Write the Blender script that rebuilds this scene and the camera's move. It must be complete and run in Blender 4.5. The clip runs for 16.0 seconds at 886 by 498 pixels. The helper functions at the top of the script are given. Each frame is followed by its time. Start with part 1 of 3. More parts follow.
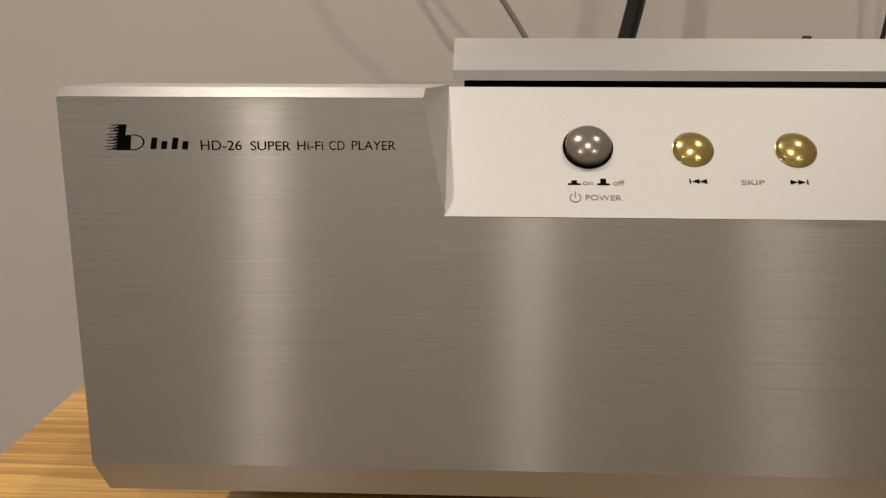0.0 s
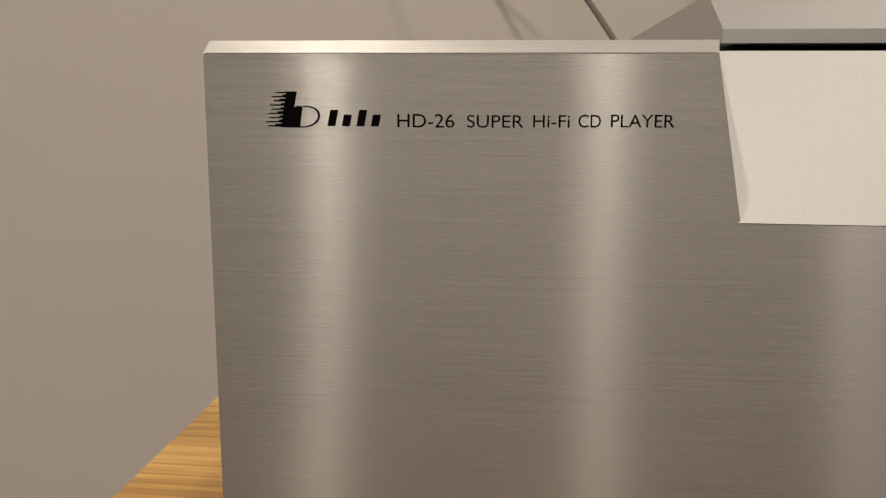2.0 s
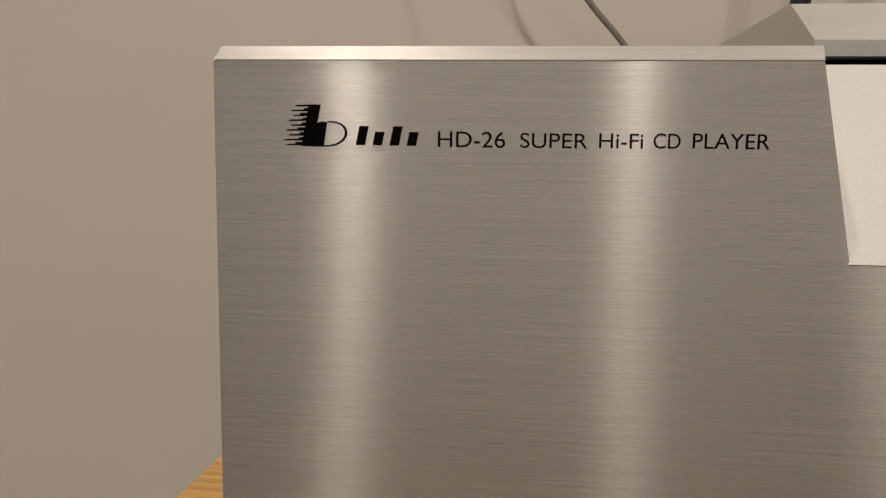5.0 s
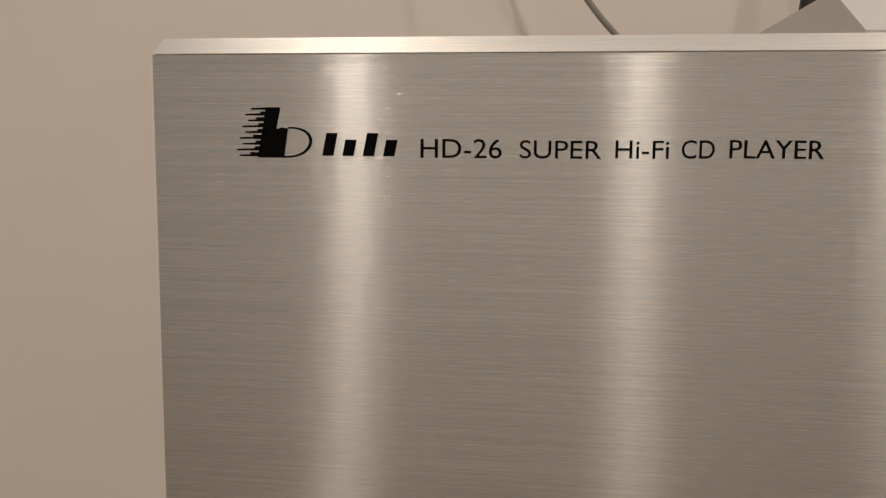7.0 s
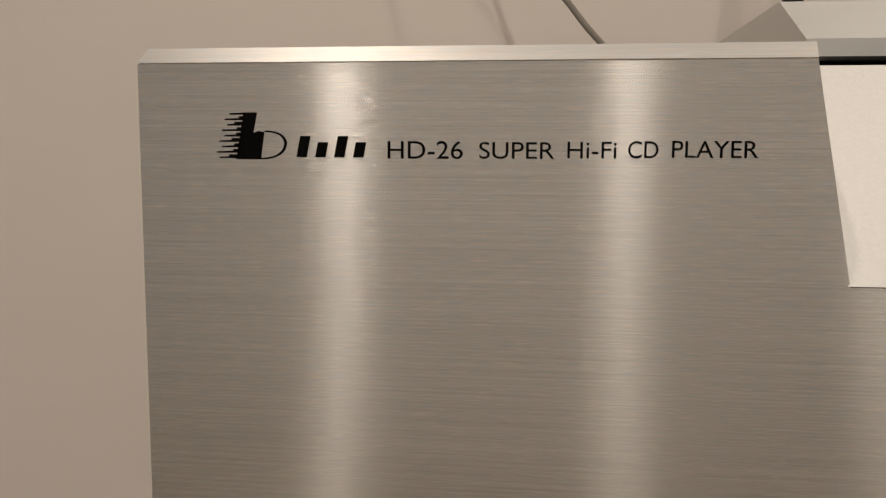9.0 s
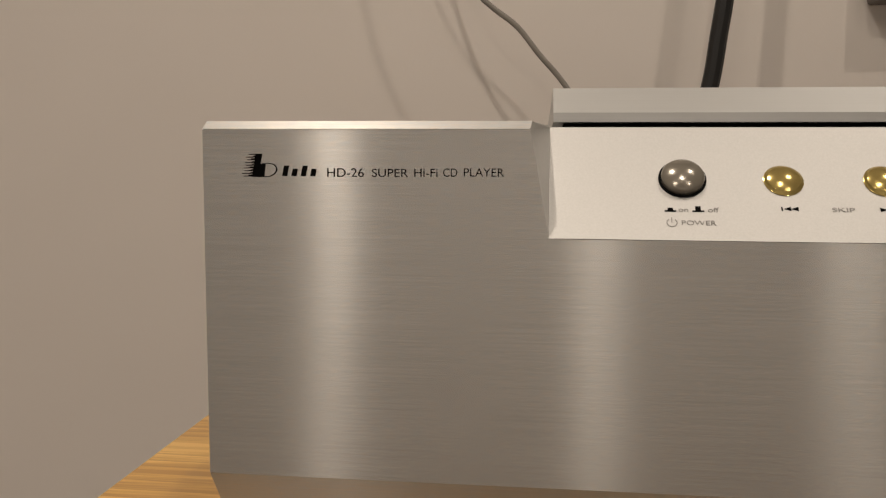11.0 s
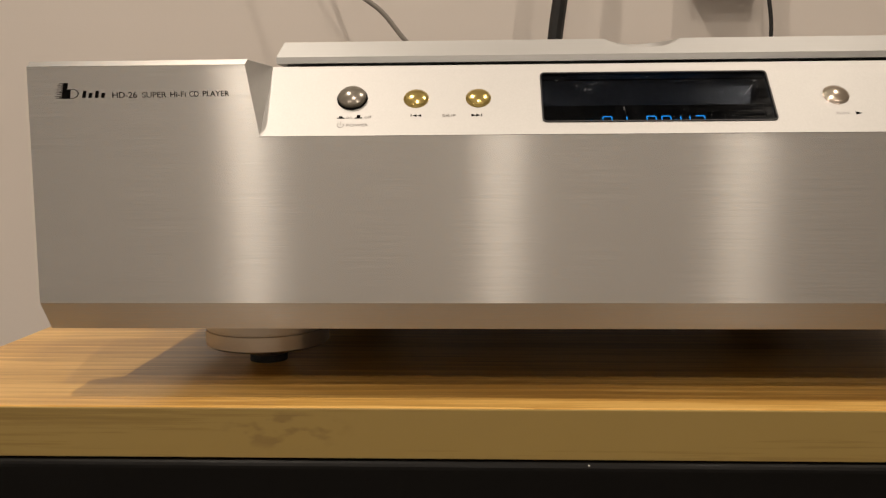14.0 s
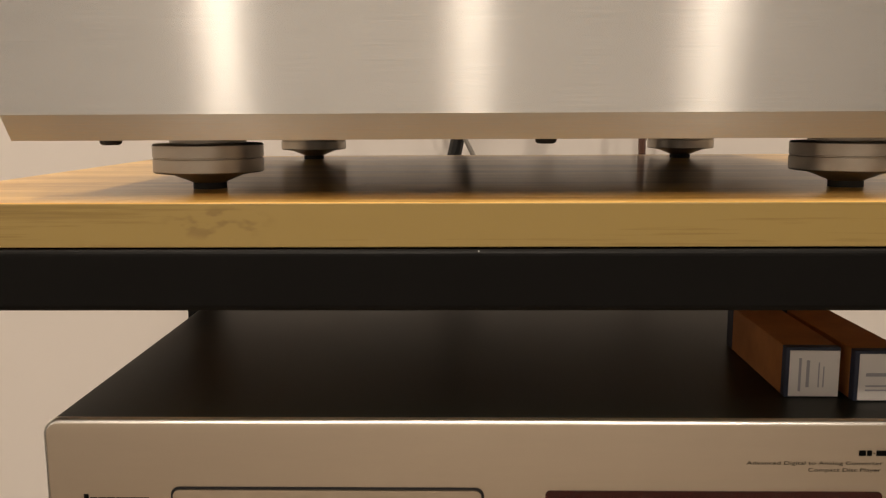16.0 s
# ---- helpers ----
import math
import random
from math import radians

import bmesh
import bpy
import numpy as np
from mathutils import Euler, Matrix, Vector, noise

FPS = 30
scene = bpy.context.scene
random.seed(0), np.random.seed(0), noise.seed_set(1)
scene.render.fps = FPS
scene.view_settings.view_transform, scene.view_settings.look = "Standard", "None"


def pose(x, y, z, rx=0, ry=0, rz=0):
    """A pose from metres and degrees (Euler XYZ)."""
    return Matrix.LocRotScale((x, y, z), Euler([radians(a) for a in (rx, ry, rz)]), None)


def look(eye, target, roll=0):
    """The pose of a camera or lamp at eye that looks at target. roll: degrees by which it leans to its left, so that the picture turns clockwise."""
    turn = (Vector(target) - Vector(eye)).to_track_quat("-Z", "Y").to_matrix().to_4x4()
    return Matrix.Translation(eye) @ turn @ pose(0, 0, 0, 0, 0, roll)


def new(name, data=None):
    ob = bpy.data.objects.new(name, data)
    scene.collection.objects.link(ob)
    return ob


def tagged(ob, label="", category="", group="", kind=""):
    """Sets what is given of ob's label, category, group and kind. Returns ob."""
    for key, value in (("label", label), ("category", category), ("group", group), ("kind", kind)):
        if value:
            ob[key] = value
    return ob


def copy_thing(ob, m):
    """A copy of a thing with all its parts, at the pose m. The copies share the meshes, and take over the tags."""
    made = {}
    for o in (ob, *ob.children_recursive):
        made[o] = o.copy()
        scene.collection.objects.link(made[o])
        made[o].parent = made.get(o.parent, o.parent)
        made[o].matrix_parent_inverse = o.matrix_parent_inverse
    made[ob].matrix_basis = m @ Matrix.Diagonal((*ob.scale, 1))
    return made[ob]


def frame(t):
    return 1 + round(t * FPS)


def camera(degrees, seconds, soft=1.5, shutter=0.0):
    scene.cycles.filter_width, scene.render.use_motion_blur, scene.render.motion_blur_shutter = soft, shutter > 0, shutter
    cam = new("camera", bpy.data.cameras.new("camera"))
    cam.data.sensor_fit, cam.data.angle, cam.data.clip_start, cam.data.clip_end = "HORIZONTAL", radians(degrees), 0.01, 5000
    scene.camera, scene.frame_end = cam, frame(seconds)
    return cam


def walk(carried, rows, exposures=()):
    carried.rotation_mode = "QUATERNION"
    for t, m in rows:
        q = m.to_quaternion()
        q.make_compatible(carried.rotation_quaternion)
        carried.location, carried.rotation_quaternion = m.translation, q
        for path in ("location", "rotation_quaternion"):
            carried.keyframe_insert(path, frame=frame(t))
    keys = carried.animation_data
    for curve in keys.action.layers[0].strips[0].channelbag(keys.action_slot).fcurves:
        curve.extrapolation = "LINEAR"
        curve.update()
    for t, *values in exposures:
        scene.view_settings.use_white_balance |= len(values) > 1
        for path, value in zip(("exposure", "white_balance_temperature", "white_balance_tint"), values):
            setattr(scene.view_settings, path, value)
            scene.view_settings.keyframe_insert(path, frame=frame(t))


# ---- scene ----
cam = camera(55.0, 16.0, soft=1.3)
PATH = [
    (0, (-0.1294, -0.1734, 0.1266), (-0.1677, 0.7996, -0.1011), 0.13),
    (0.5, (-0.1396, -0.1588, 0.1217), (-0.2106, 0.8139, -0.0992), 0.08),
    (1, (-0.1484, -0.1445, 0.1168), (-0.2376, 0.8293, -0.0921), 0.07),
    (1.5, (-0.1605, -0.1340, 0.1136), (-0.2642, 0.8415, -0.0807), 0.18),
    (2, (-0.1662, -0.1263, 0.1112), (-0.2678, 0.8524, -0.0672), 0.25),
    (2.5, (-0.1685, -0.1188, 0.1103), (-0.2806, 0.8607, -0.0574), 0.31),
    (3, (-0.1684, -0.1145, 0.1106), (-0.2907, 0.8647, -0.0513), 0.30),
    (3.5, (-0.1698, -0.1147, 0.1112), (-0.2950, 0.8652, -0.0435), 0.44),
    (4, (-0.1690, -0.1123, 0.1095), (-0.3019, 0.8685, -0.0330), 0.55),
    (4.5, (-0.1705, -0.1093, 0.1089), (-0.2994, 0.8726, -0.0295), 0.74),
    (4.7, (-0.1711, -0.1088, 0.1078), (-0.2991, 0.8739, -0.0261), 0.74),
    (6.8, (-0.1717, -0.0894, 0.1076), (-0.3140, 0.8944, -0.0173), 0.52),
    (7, (-0.1717, -0.0886, 0.1076), (-0.3054, 0.8952, -0.0121), 0.51),
    (7.5, (-0.1702, -0.0857, 0.1072), (-0.3027, 0.8984, -0.0114), 0.41),
    (8, (-0.1709, -0.0854, 0.1070), (-0.2949, 0.9001, -0.0088), 0.33),
    (8.2, (-0.1709, -0.0866, 0.1070), (-0.2960, 0.8989, 0.0010), 0.30),
    (10.3, (-0.1550, -0.1441, 0.1073), (-0.2747, 0.8411, -0.0157), 0.20),
    (10.5, (-0.1521, -0.1585, 0.1078), (-0.2748, 0.8273, -0.0065), 0.20),
    (11, (-0.1376, -0.1904, 0.1092), (-0.2516, 0.7982, 0.0110), 0.27),
    (11.5, (-0.1261, -0.2124, 0.1069), (-0.2298, 0.7778, 0.0125), 0.19),
    (12, (-0.1113, -0.2333, 0.1077), (-0.2083, 0.7575, 0.0133), 0.17),
    (12.5, (-0.0939, -0.2444, 0.1043), (-0.1790, 0.7469, 0.0033), -0.02),
    (13, (-0.0807, -0.2551, 0.0953), (-0.1496, 0.7369, -0.0104), -0.02),
    (13.5, (-0.0700, -0.2699, 0.0850), (-0.1216, 0.7232, -0.0209), -0.15),
    (14, (-0.0619, -0.2897, 0.0855), (-0.1021, 0.7037, -0.0215), -0.38),
    (14.5, (-0.0462, -0.3069, 0.0841), (-0.0804, 0.6864, -0.0261), -0.47),
    (15, (-0.0411, -0.3232, 0.0766), (-0.0657, 0.6684, -0.0503), -0.38),
    (15.5, (-0.0362, -0.3354, 0.0645), (-0.0560, 0.6555, -0.0685), -0.38),
    (15.8, (-0.0351, -0.3389, 0.0490), (-0.0508, 0.6509, -0.0930), -0.32),
    (16, (-0.0321, -0.3407, 0.0342), (-0.0511, 0.6472, -0.1198), -0.26),
]
walk(cam, [(t, look(eye, target, roll)) for t, eye, target, roll in PATH], exposures=[(0.0, -0.12, 6500, 10), (4.7, -0.13, 6500, 10.5), (7.0, 0.03, 6520, 11), (8.2, 0.05, 6520, 11), (10.3, -0.18, 6580, 10.5), (12.5, -0.14, 6700, 11), (13.5, 0.08, 6750, 11), (14.5, 0.16, 6800, 11.5), (15.5, 0.30, 6850, 11.5), (16.0, 0.66, 6850, 11)])

# ---- light: white downlights in the ceiling over and in front of the rack ----
FLOOR, CEILING = -0.75, 1.68
world = bpy.data.worlds.new("room_air")
world.use_nodes = True
world.node_tree.nodes["Background"].inputs[0].default_value = (1.0, 0.9, 0.8, 1)
world.node_tree.nodes["Background"].inputs[1].default_value = 0.02
scene.world = world
LAMP_PLACES = [(-0.77, -1.74), (0.0, -1.00), (0.73, -1.70), (-0.57, -0.15), (0.56, -0.15)]
LAMP_WATTS = [6.4, 6.8, 6.2, 7.2, 4.8]
WARM = (1.0, 0.875, 0.745)
for (lx, ly), watts in zip(LAMP_PLACES, LAMP_WATTS):
    lamp_data = bpy.data.lights.new("downlight", "AREA")
    lamp_data.shape, lamp_data.size, lamp_data.energy, lamp_data.color = "DISK", 0.048, watts, WARM
    lamp_data.spread = radians(150)
    lamp = new("downlight_glow", lamp_data)
    lamp.matrix_world = look((lx, ly, CEILING - 0.012), (lx, ly, FLOOR))


# ---- materials ----
def material(name, colour, rough=0.5, metal=0.0, **more):
    m = bpy.data.materials.new(name)
    m.use_nodes = True
    b = m.node_tree.nodes["Principled BSDF"]
    b.inputs["Base Color"].default_value = (*colour, 1)
    b.inputs["Roughness"].default_value = rough
    b.inputs["Metallic"].default_value = metal
    for key, value in more.items():
        b.inputs[key.replace("_", " ")].default_value = value
    return m


def node(m, kind, **settings):
    n = m.node_tree.nodes.new(kind)
    for key, value in settings.items():
        if key in n.inputs:
            n.inputs[key].default_value = value
    return n


def wire(m, a, out, b, into):
    m.node_tree.links.new(a.outputs[out], b.inputs[into])


def stretched(m, scale, detail=3.0, rough=0.6, at=(0, 0, 0)):
    """Noise on the object's own coordinates, stretched by a scale in each direction (per metre)."""
    where = node(m, "ShaderNodeTexCoord")
    place = node(m, "ShaderNodeMapping")
    place.inputs["Scale"].default_value = scale
    place.inputs["Location"].default_value = at
    wire(m, where, "Object", place, "Vector")
    n = node(m, "ShaderNodeTexNoise", Scale=1.0, Detail=detail, Roughness=rough)
    wire(m, place, "Vector", n, "Vector")
    return n


def ramp(m, source, stops):
    r = node(m, "ShaderNodeValToRGB")
    els = r.color_ramp.elements
    els[0].position, els[1].position = stops[0][0], stops[-1][0]
    els[0].color, els[1].color = (*stops[0][1], 1), (*stops[-1][1], 1)
    for pos, col in stops[1:-1]:
        els.new(pos).color = (*col, 1)
    m.node_tree.links.new(source, r.inputs[0])
    return r


def bumped(m, source, strength, distance):
    b = node(m, "ShaderNodeBump", Strength=strength, Distance=distance)
    m.node_tree.links.new(source, b.inputs["Height"])
    wire(m, b, "Normal", m.node_tree.nodes["Principled BSDF"], "Normal")
    return b


def coloured(m, r):
    wire(m, r, "Color", m.node_tree.nodes["Principled BSDF"], "Base Color")


def grey(v):
    return (v, v, v)


def brushed(name, colour, rough, scale, spread=1.0, relief=0.25, dark=0.86):
    """Metal brushed along x: fine scratches, and a gloss that runs across them."""
    m = material(name, colour, rough, 1.0, Anisotropic=spread)
    b = m.node_tree.nodes["Principled BSDF"]
    across = node(m, "ShaderNodeCombineXYZ", X=0.0, Y=0.0, Z=1.0)
    wire(m, across, "Vector", b, "Tangent")
    fine = stretched(m, scale, 4.0, 0.65)
    coarse = stretched(m, (scale[0] * 0.35, scale[1] * 0.3, scale[2] * 0.16), 2.0, 0.5, (3.1, 0, 1.7))
    mix = node(m, "ShaderNodeMath")
    mix.operation = "MULTIPLY_ADD"
    wire(m, coarse, "Fac", mix, 0)
    mix.inputs[1].default_value = 0.5
    wire(m, fine, "Fac", mix, 2)
    coloured(m, ramp(m, mix.outputs[0], [(0.35, tuple(c * dark for c in colour)), (1.0, colour)]))
    r = ramp(m, fine.outputs["Fac"], [(0.3, grey(rough * 0.88)), (0.75, grey(rough * 1.12))])
    wire(m, r, "Color", b, "Roughness")
    bumped(m, mix.outputs[0], relief, 0.00006)
    return m


def fine_brushed(name, colour, rough, aniso, ragged, lines=0.16):
    """Aluminium brushed along x: sharp along the scratches, wide across them, with single scratches that glint."""
    m = bpy.data.materials.new(name)
    m.use_nodes = True
    tree = m.node_tree
    tree.nodes.remove(tree.nodes["Principled BSDF"])
    g = node(m, "ShaderNodeBsdfAnisotropic", Roughness=rough, Anisotropy=aniso)
    g.distribution = "MULTI_GGX"
    along = node(m, "ShaderNodeCombineXYZ", X=1.0, Y=0.0, Z=0.0)
    wire(m, along, "Vector", g, "Tangent")
    long_lines = stretched(m, (26, 500, 8500), 2.0, 0.7)
    short_lines = stretched(m, (300, 500, 9000), 2.0, 0.7, (3.1, 0, 1.7))
    cloud = stretched(m, (9, 9, 14), 3.0, 0.6, (7.0, 0, 2.0))
    mix = node(m, "ShaderNodeMath")
    mix.operation = "MULTIPLY_ADD"
    wire(m, short_lines, "Fac", mix, 0)
    mix.inputs[1].default_value = 0.6
    wire(m, long_lines, "Fac", mix, 2)
    add = node(m, "ShaderNodeMath")
    add.operation = "MULTIPLY_ADD"
    wire(m, cloud, "Fac", add, 0)
    add.inputs[1].default_value = 0.22
    wire(m, mix, "Value", add, 2)
    r = ramp(m, add.outputs[0], [(0.62, tuple(c * (1 - 1.6 * lines) for c in colour)), (0.91, tuple(c * (1 - 0.4 * lines) for c in colour)), (1.16, tuple(min(c * (1 + lines), 1.0) for c in colour))])
    sparks = stretched(m, (420, 500, 7500), 1.0, 0.5, (5.2, 0, 0.6))
    lit = node(m, "ShaderNodeMixRGB", Fac=1.0)
    lit.blend_type = "MULTIPLY"
    wire(m, r, "Color", lit, "Color1")
    wire(m, ramp(m, sparks.outputs["Fac"], [(0.28, grey(0.80 - 0.25 * lines)), (0.58, grey(0.80)), (0.76, (0.80 + 1.5 * lines, 0.80 + 1.2 * lines, 0.80 + 0.7 * lines))]), "Color", lit, "Color2")
    warm = node(m, "ShaderNodeMixRGB", Fac=1.0, Color2=(1.0, 0.93, 0.85, 1))
    warm.blend_type = "MULTIPLY"
    wire(m, lit, "Color", warm, "Color1")
    wire(m, warm, "Color", g, "Color")
    bump = node(m, "ShaderNodeBump", Strength=1.0, Distance=0.000004)
    wire(m, short_lines, "Fac", bump, "Height")
    glints = stretched(m, (520, 500, 7600), 1.0, 0.8, (1.3, 0, 4.1))
    lean = node(m, "ShaderNodeMath")
    lean.operation = "MULTIPLY_ADD"
    wire(m, glints, "Fac", lean, 0)
    lean.inputs[1].default_value = ragged
    lean.inputs[2].default_value = -ragged / 2
    sideways = node(m, "ShaderNodeCombineXYZ", X=0.0, Y=0.0, Z=0.0)
    wire(m, lean, "Value", sideways, "X")
    both_ways = node(m, "ShaderNodeVectorMath")
    both_ways.operation = "ADD"
    wire(m, bump, "Normal", both_ways, 0)
    wire(m, sideways, "Vector", both_ways, 1)
    unit = node(m, "ShaderNodeVectorMath")
    unit.operation = "NORMALIZE"
    wire(m, both_ways, "Vector", unit, 0)
    wire(m, unit, "Vector", g, "Normal")
    # a softer sheen between the single scratches
    soft = node(m, "ShaderNodeBsdfAnisotropic", Roughness=rough * 1.2, Anisotropy=aniso * 0.94)
    soft.distribution = "MULTI_GGX"
    wire(m, along, "Vector", soft, "Tangent")
    wire(m, bump, "Normal", soft, "Normal")
    cool = node(m, "ShaderNodeMixRGB", Fac=1.0, Color2=(0.96, 1.0, 1.02, 1))
    cool.blend_type = "MULTIPLY"
    wire(m, lit, "Color", cool, "Color1")
    wire(m, cool, "Color", soft, "Color")
    pair = node(m, "ShaderNodeMixShader")
    wire(m, ramp(m, short_lines.outputs["Fac"], [(0.42, grey(0.08)), (0.60, grey(0.92))]), "Color", pair, "Fac")
    wire(m, soft, "BSDF", pair, 1)
    wire(m, g, "BSDF", pair, 2)
    wire(m, pair, "Shader", tree.nodes["Material Output"], "Surface")
    return m


M_FACE = fine_brushed("brushed_aluminium", (0.95, 0.955, 0.955), 0.152, 0.845, 0.125, 0.13)
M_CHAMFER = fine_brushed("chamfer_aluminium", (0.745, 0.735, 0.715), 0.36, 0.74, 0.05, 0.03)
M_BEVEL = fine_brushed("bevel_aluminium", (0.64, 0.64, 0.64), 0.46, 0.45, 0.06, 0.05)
M_LID = brushed("lid_aluminium", (0.635, 0.645, 0.64), 0.47, (60, 3500, 3500), 0.6, 0.1, 0.93)

M_NOTCH = material("milled_aluminium", (0.66, 0.65, 0.63), 0.5, 1.0)
milled = stretched(M_NOTCH, (900, 900, 900), 2.0)
wire(M_NOTCH, ramp(M_NOTCH, milled.outputs["Fac"], [(0.3, grey(0.46)), (0.7, grey(0.54))]), "Color", M_NOTCH.node_tree.nodes["Principled BSDF"], "Roughness")
M_SATIN = material("satin_aluminium", (0.90, 0.88, 0.85), 0.56, 1.0)
grain = stretched(M_SATIN, (2600, 2600, 2600), 2.0)
coloured(M_SATIN, ramp(M_SATIN, grain.outputs["Fac"], [(0.3, (0.455, 0.452, 0.442)), (0.7, (0.49, 0.487, 0.476))]))
bumped(M_SATIN, grain.outputs["Fac"], 0.06, 0.0001)

M_INK = material("black_print", (0.006, 0.006, 0.006), 0.7, Specular_IOR_Level=0.0)
M_PALE_INK = material("grey_print", (0.20, 0.19, 0.18), 0.5)
M_FAINT_INK = material("faint_print", (0.38, 0.36, 0.38), 0.6)
M_DARK = material("dark_steel", (0.03, 0.03, 0.032), 0.5, 0.6)
M_GAP = material("black_gap", (0.005, 0.005, 0.005), 0.7, Specular_IOR_Level=0.05)
M_COVER = brushed("cover_aluminium", (0.62, 0.60, 0.57), 0.5, (60, 60, 3000), 0.3, 0.1, 0.95)

M_NICKEL = material("nickel_button", (0.27, 0.245, 0.205), 0.15, 0.5)
M_BRASS = material("brass_button", (0.52, 0.40, 0.14), 0.14, 0.75)
M_BRONZE = material("bronze_button", (0.50, 0.43, 0.35), 0.14, 0.8)
for m, gloss_low in ((M_NICKEL, 0.18), (M_BRASS, 0.15), (M_BRONZE, 0.15)):
    smear = stretched(m, (900, 900, 900), 3.0)
    wire(m, ramp(m, smear.outputs["Fac"], [(0.35, grey(gloss_low)), (0.7, grey(gloss_low + 0.05))]), "Color", m.node_tree.nodes["Principled BSDF"], "Roughness")

M_FOOT = brushed("foot_nickel", (0.44, 0.40, 0.345), 0.36, (500, 500, 2500), 0.3, 0.1, 0.9)
M_RUBBER = material("black_rubber", (0.012, 0.012, 0.012), 0.7)

M_GLASS = bpy.data.materials.new("smoked_glass")
M_GLASS.use_nodes = True
t = M_GLASS.node_tree
t.nodes.remove(t.nodes["Principled BSDF"])
clear = node(M_GLASS, "ShaderNodeBsdfTransparent", Color=(0.36, 0.39, 0.44, 1))
gloss = node(M_GLASS, "ShaderNodeBsdfGlossy", Color=(1, 1, 1, 1), Roughness=0.03)
facing = node(M_GLASS, "ShaderNodeLayerWeight", Blend=0.5)
fres = ramp(M_GLASS, facing.outputs["Facing"], [(0.0, grey(0.005)), (0.5, grey(0.006)), (0.8, grey(0.04)), (1.0, grey(0.8))])
both = node(M_GLASS, "ShaderNodeMixShader")
wire(M_GLASS, fres, "Color", both, "Fac")
wire(M_GLASS, clear, "BSDF", both, 1)
wire(M_GLASS, gloss, "BSDF", both, 2)
worn = node(M_GLASS, "ShaderNodeBsdfDiffuse", Color=(0.5, 0.52, 0.55, 1))
marks = stretched(M_GLASS, (120, 60, 60), 5.0, 0.75)
haze = ramp(M_GLASS, marks.outputs["Fac"], [(0.50, grey(0.001)), (0.62, grey(0.006)), (0.74, grey(0.03)), (0.88, grey(0.10))])
specks = stretched(M_GLASS, (650, 650, 650), 2.0, 0.5, (0.2, 0.9, 0))
dots = node(M_GLASS, "ShaderNodeMath")
dots.operation = "ADD"
wire(M_GLASS, ramp(M_GLASS, specks.outputs["Fac"], [(0.735, grey(0.0)), (0.79, grey(0.30))]), "Color", dots, 0)
wire(M_GLASS, haze, "Color", dots, 1)
dirty = node(M_GLASS, "ShaderNodeMixShader")
wire(M_GLASS, dots, "Value", dirty, "Fac")
wire(M_GLASS, both, "Shader", dirty, 1)
wire(M_GLASS, worn, "BSDF", dirty, 2)
wire(M_GLASS, dirty, "Shader", t.nodes["Material Output"], "Surface")
fan = node(M_GLASS, "ShaderNodeTexCoord")
fan_turn = node(M_GLASS, "ShaderNodeMapping")
fan_turn.inputs["Rotation"].default_value = (0, 0, radians(-30))
fan_turn.inputs["Scale"].default_value = (60, 2600, 60)
wire(M_GLASS, fan, "Object", fan_turn, "Vector")
wiped = node(M_GLASS, "ShaderNodeTexNoise", Scale=1.0, Detail=2.0)
wire(M_GLASS, fan_turn, "Vector", wiped, "Vector")
wire(M_GLASS, ramp(M_GLASS, wiped.outputs["Fac"], [(0.40, grey(0.05)), (0.56, grey(0.09)), (0.70, grey(0.24))]), "Color", gloss, "Roughness")
pane_bow = node(M_GLASS, "ShaderNodeVectorMath")
pane_bow.operation = "ADD"
pane_bow.inputs[1].default_value = (-0.040, 0, 0)
wire(M_GLASS, node(M_GLASS, "ShaderNodeNewGeometry"), "Normal", pane_bow, 0)
pane_unit = node(M_GLASS, "ShaderNodeVectorMath")
pane_unit.operation = "NORMALIZE"
wire(M_GLASS, pane_bow, "Vector", pane_unit, 0)
wire(M_GLASS, pane_unit, "Vector", gloss, "Normal")
M_SCUFF = material("pale_scuff", (0.34, 0.36, 0.38), 0.6)

M_DIGIT = material("blue_display_light", (0.0, 0.1, 0.15), 0.5)
b = M_DIGIT.node_tree.nodes["Principled BSDF"]
b.inputs["Emission Color"].default_value = (0.0, 0.40, 0.95, 1)
b.inputs["Emission Strength"].default_value = 5.0


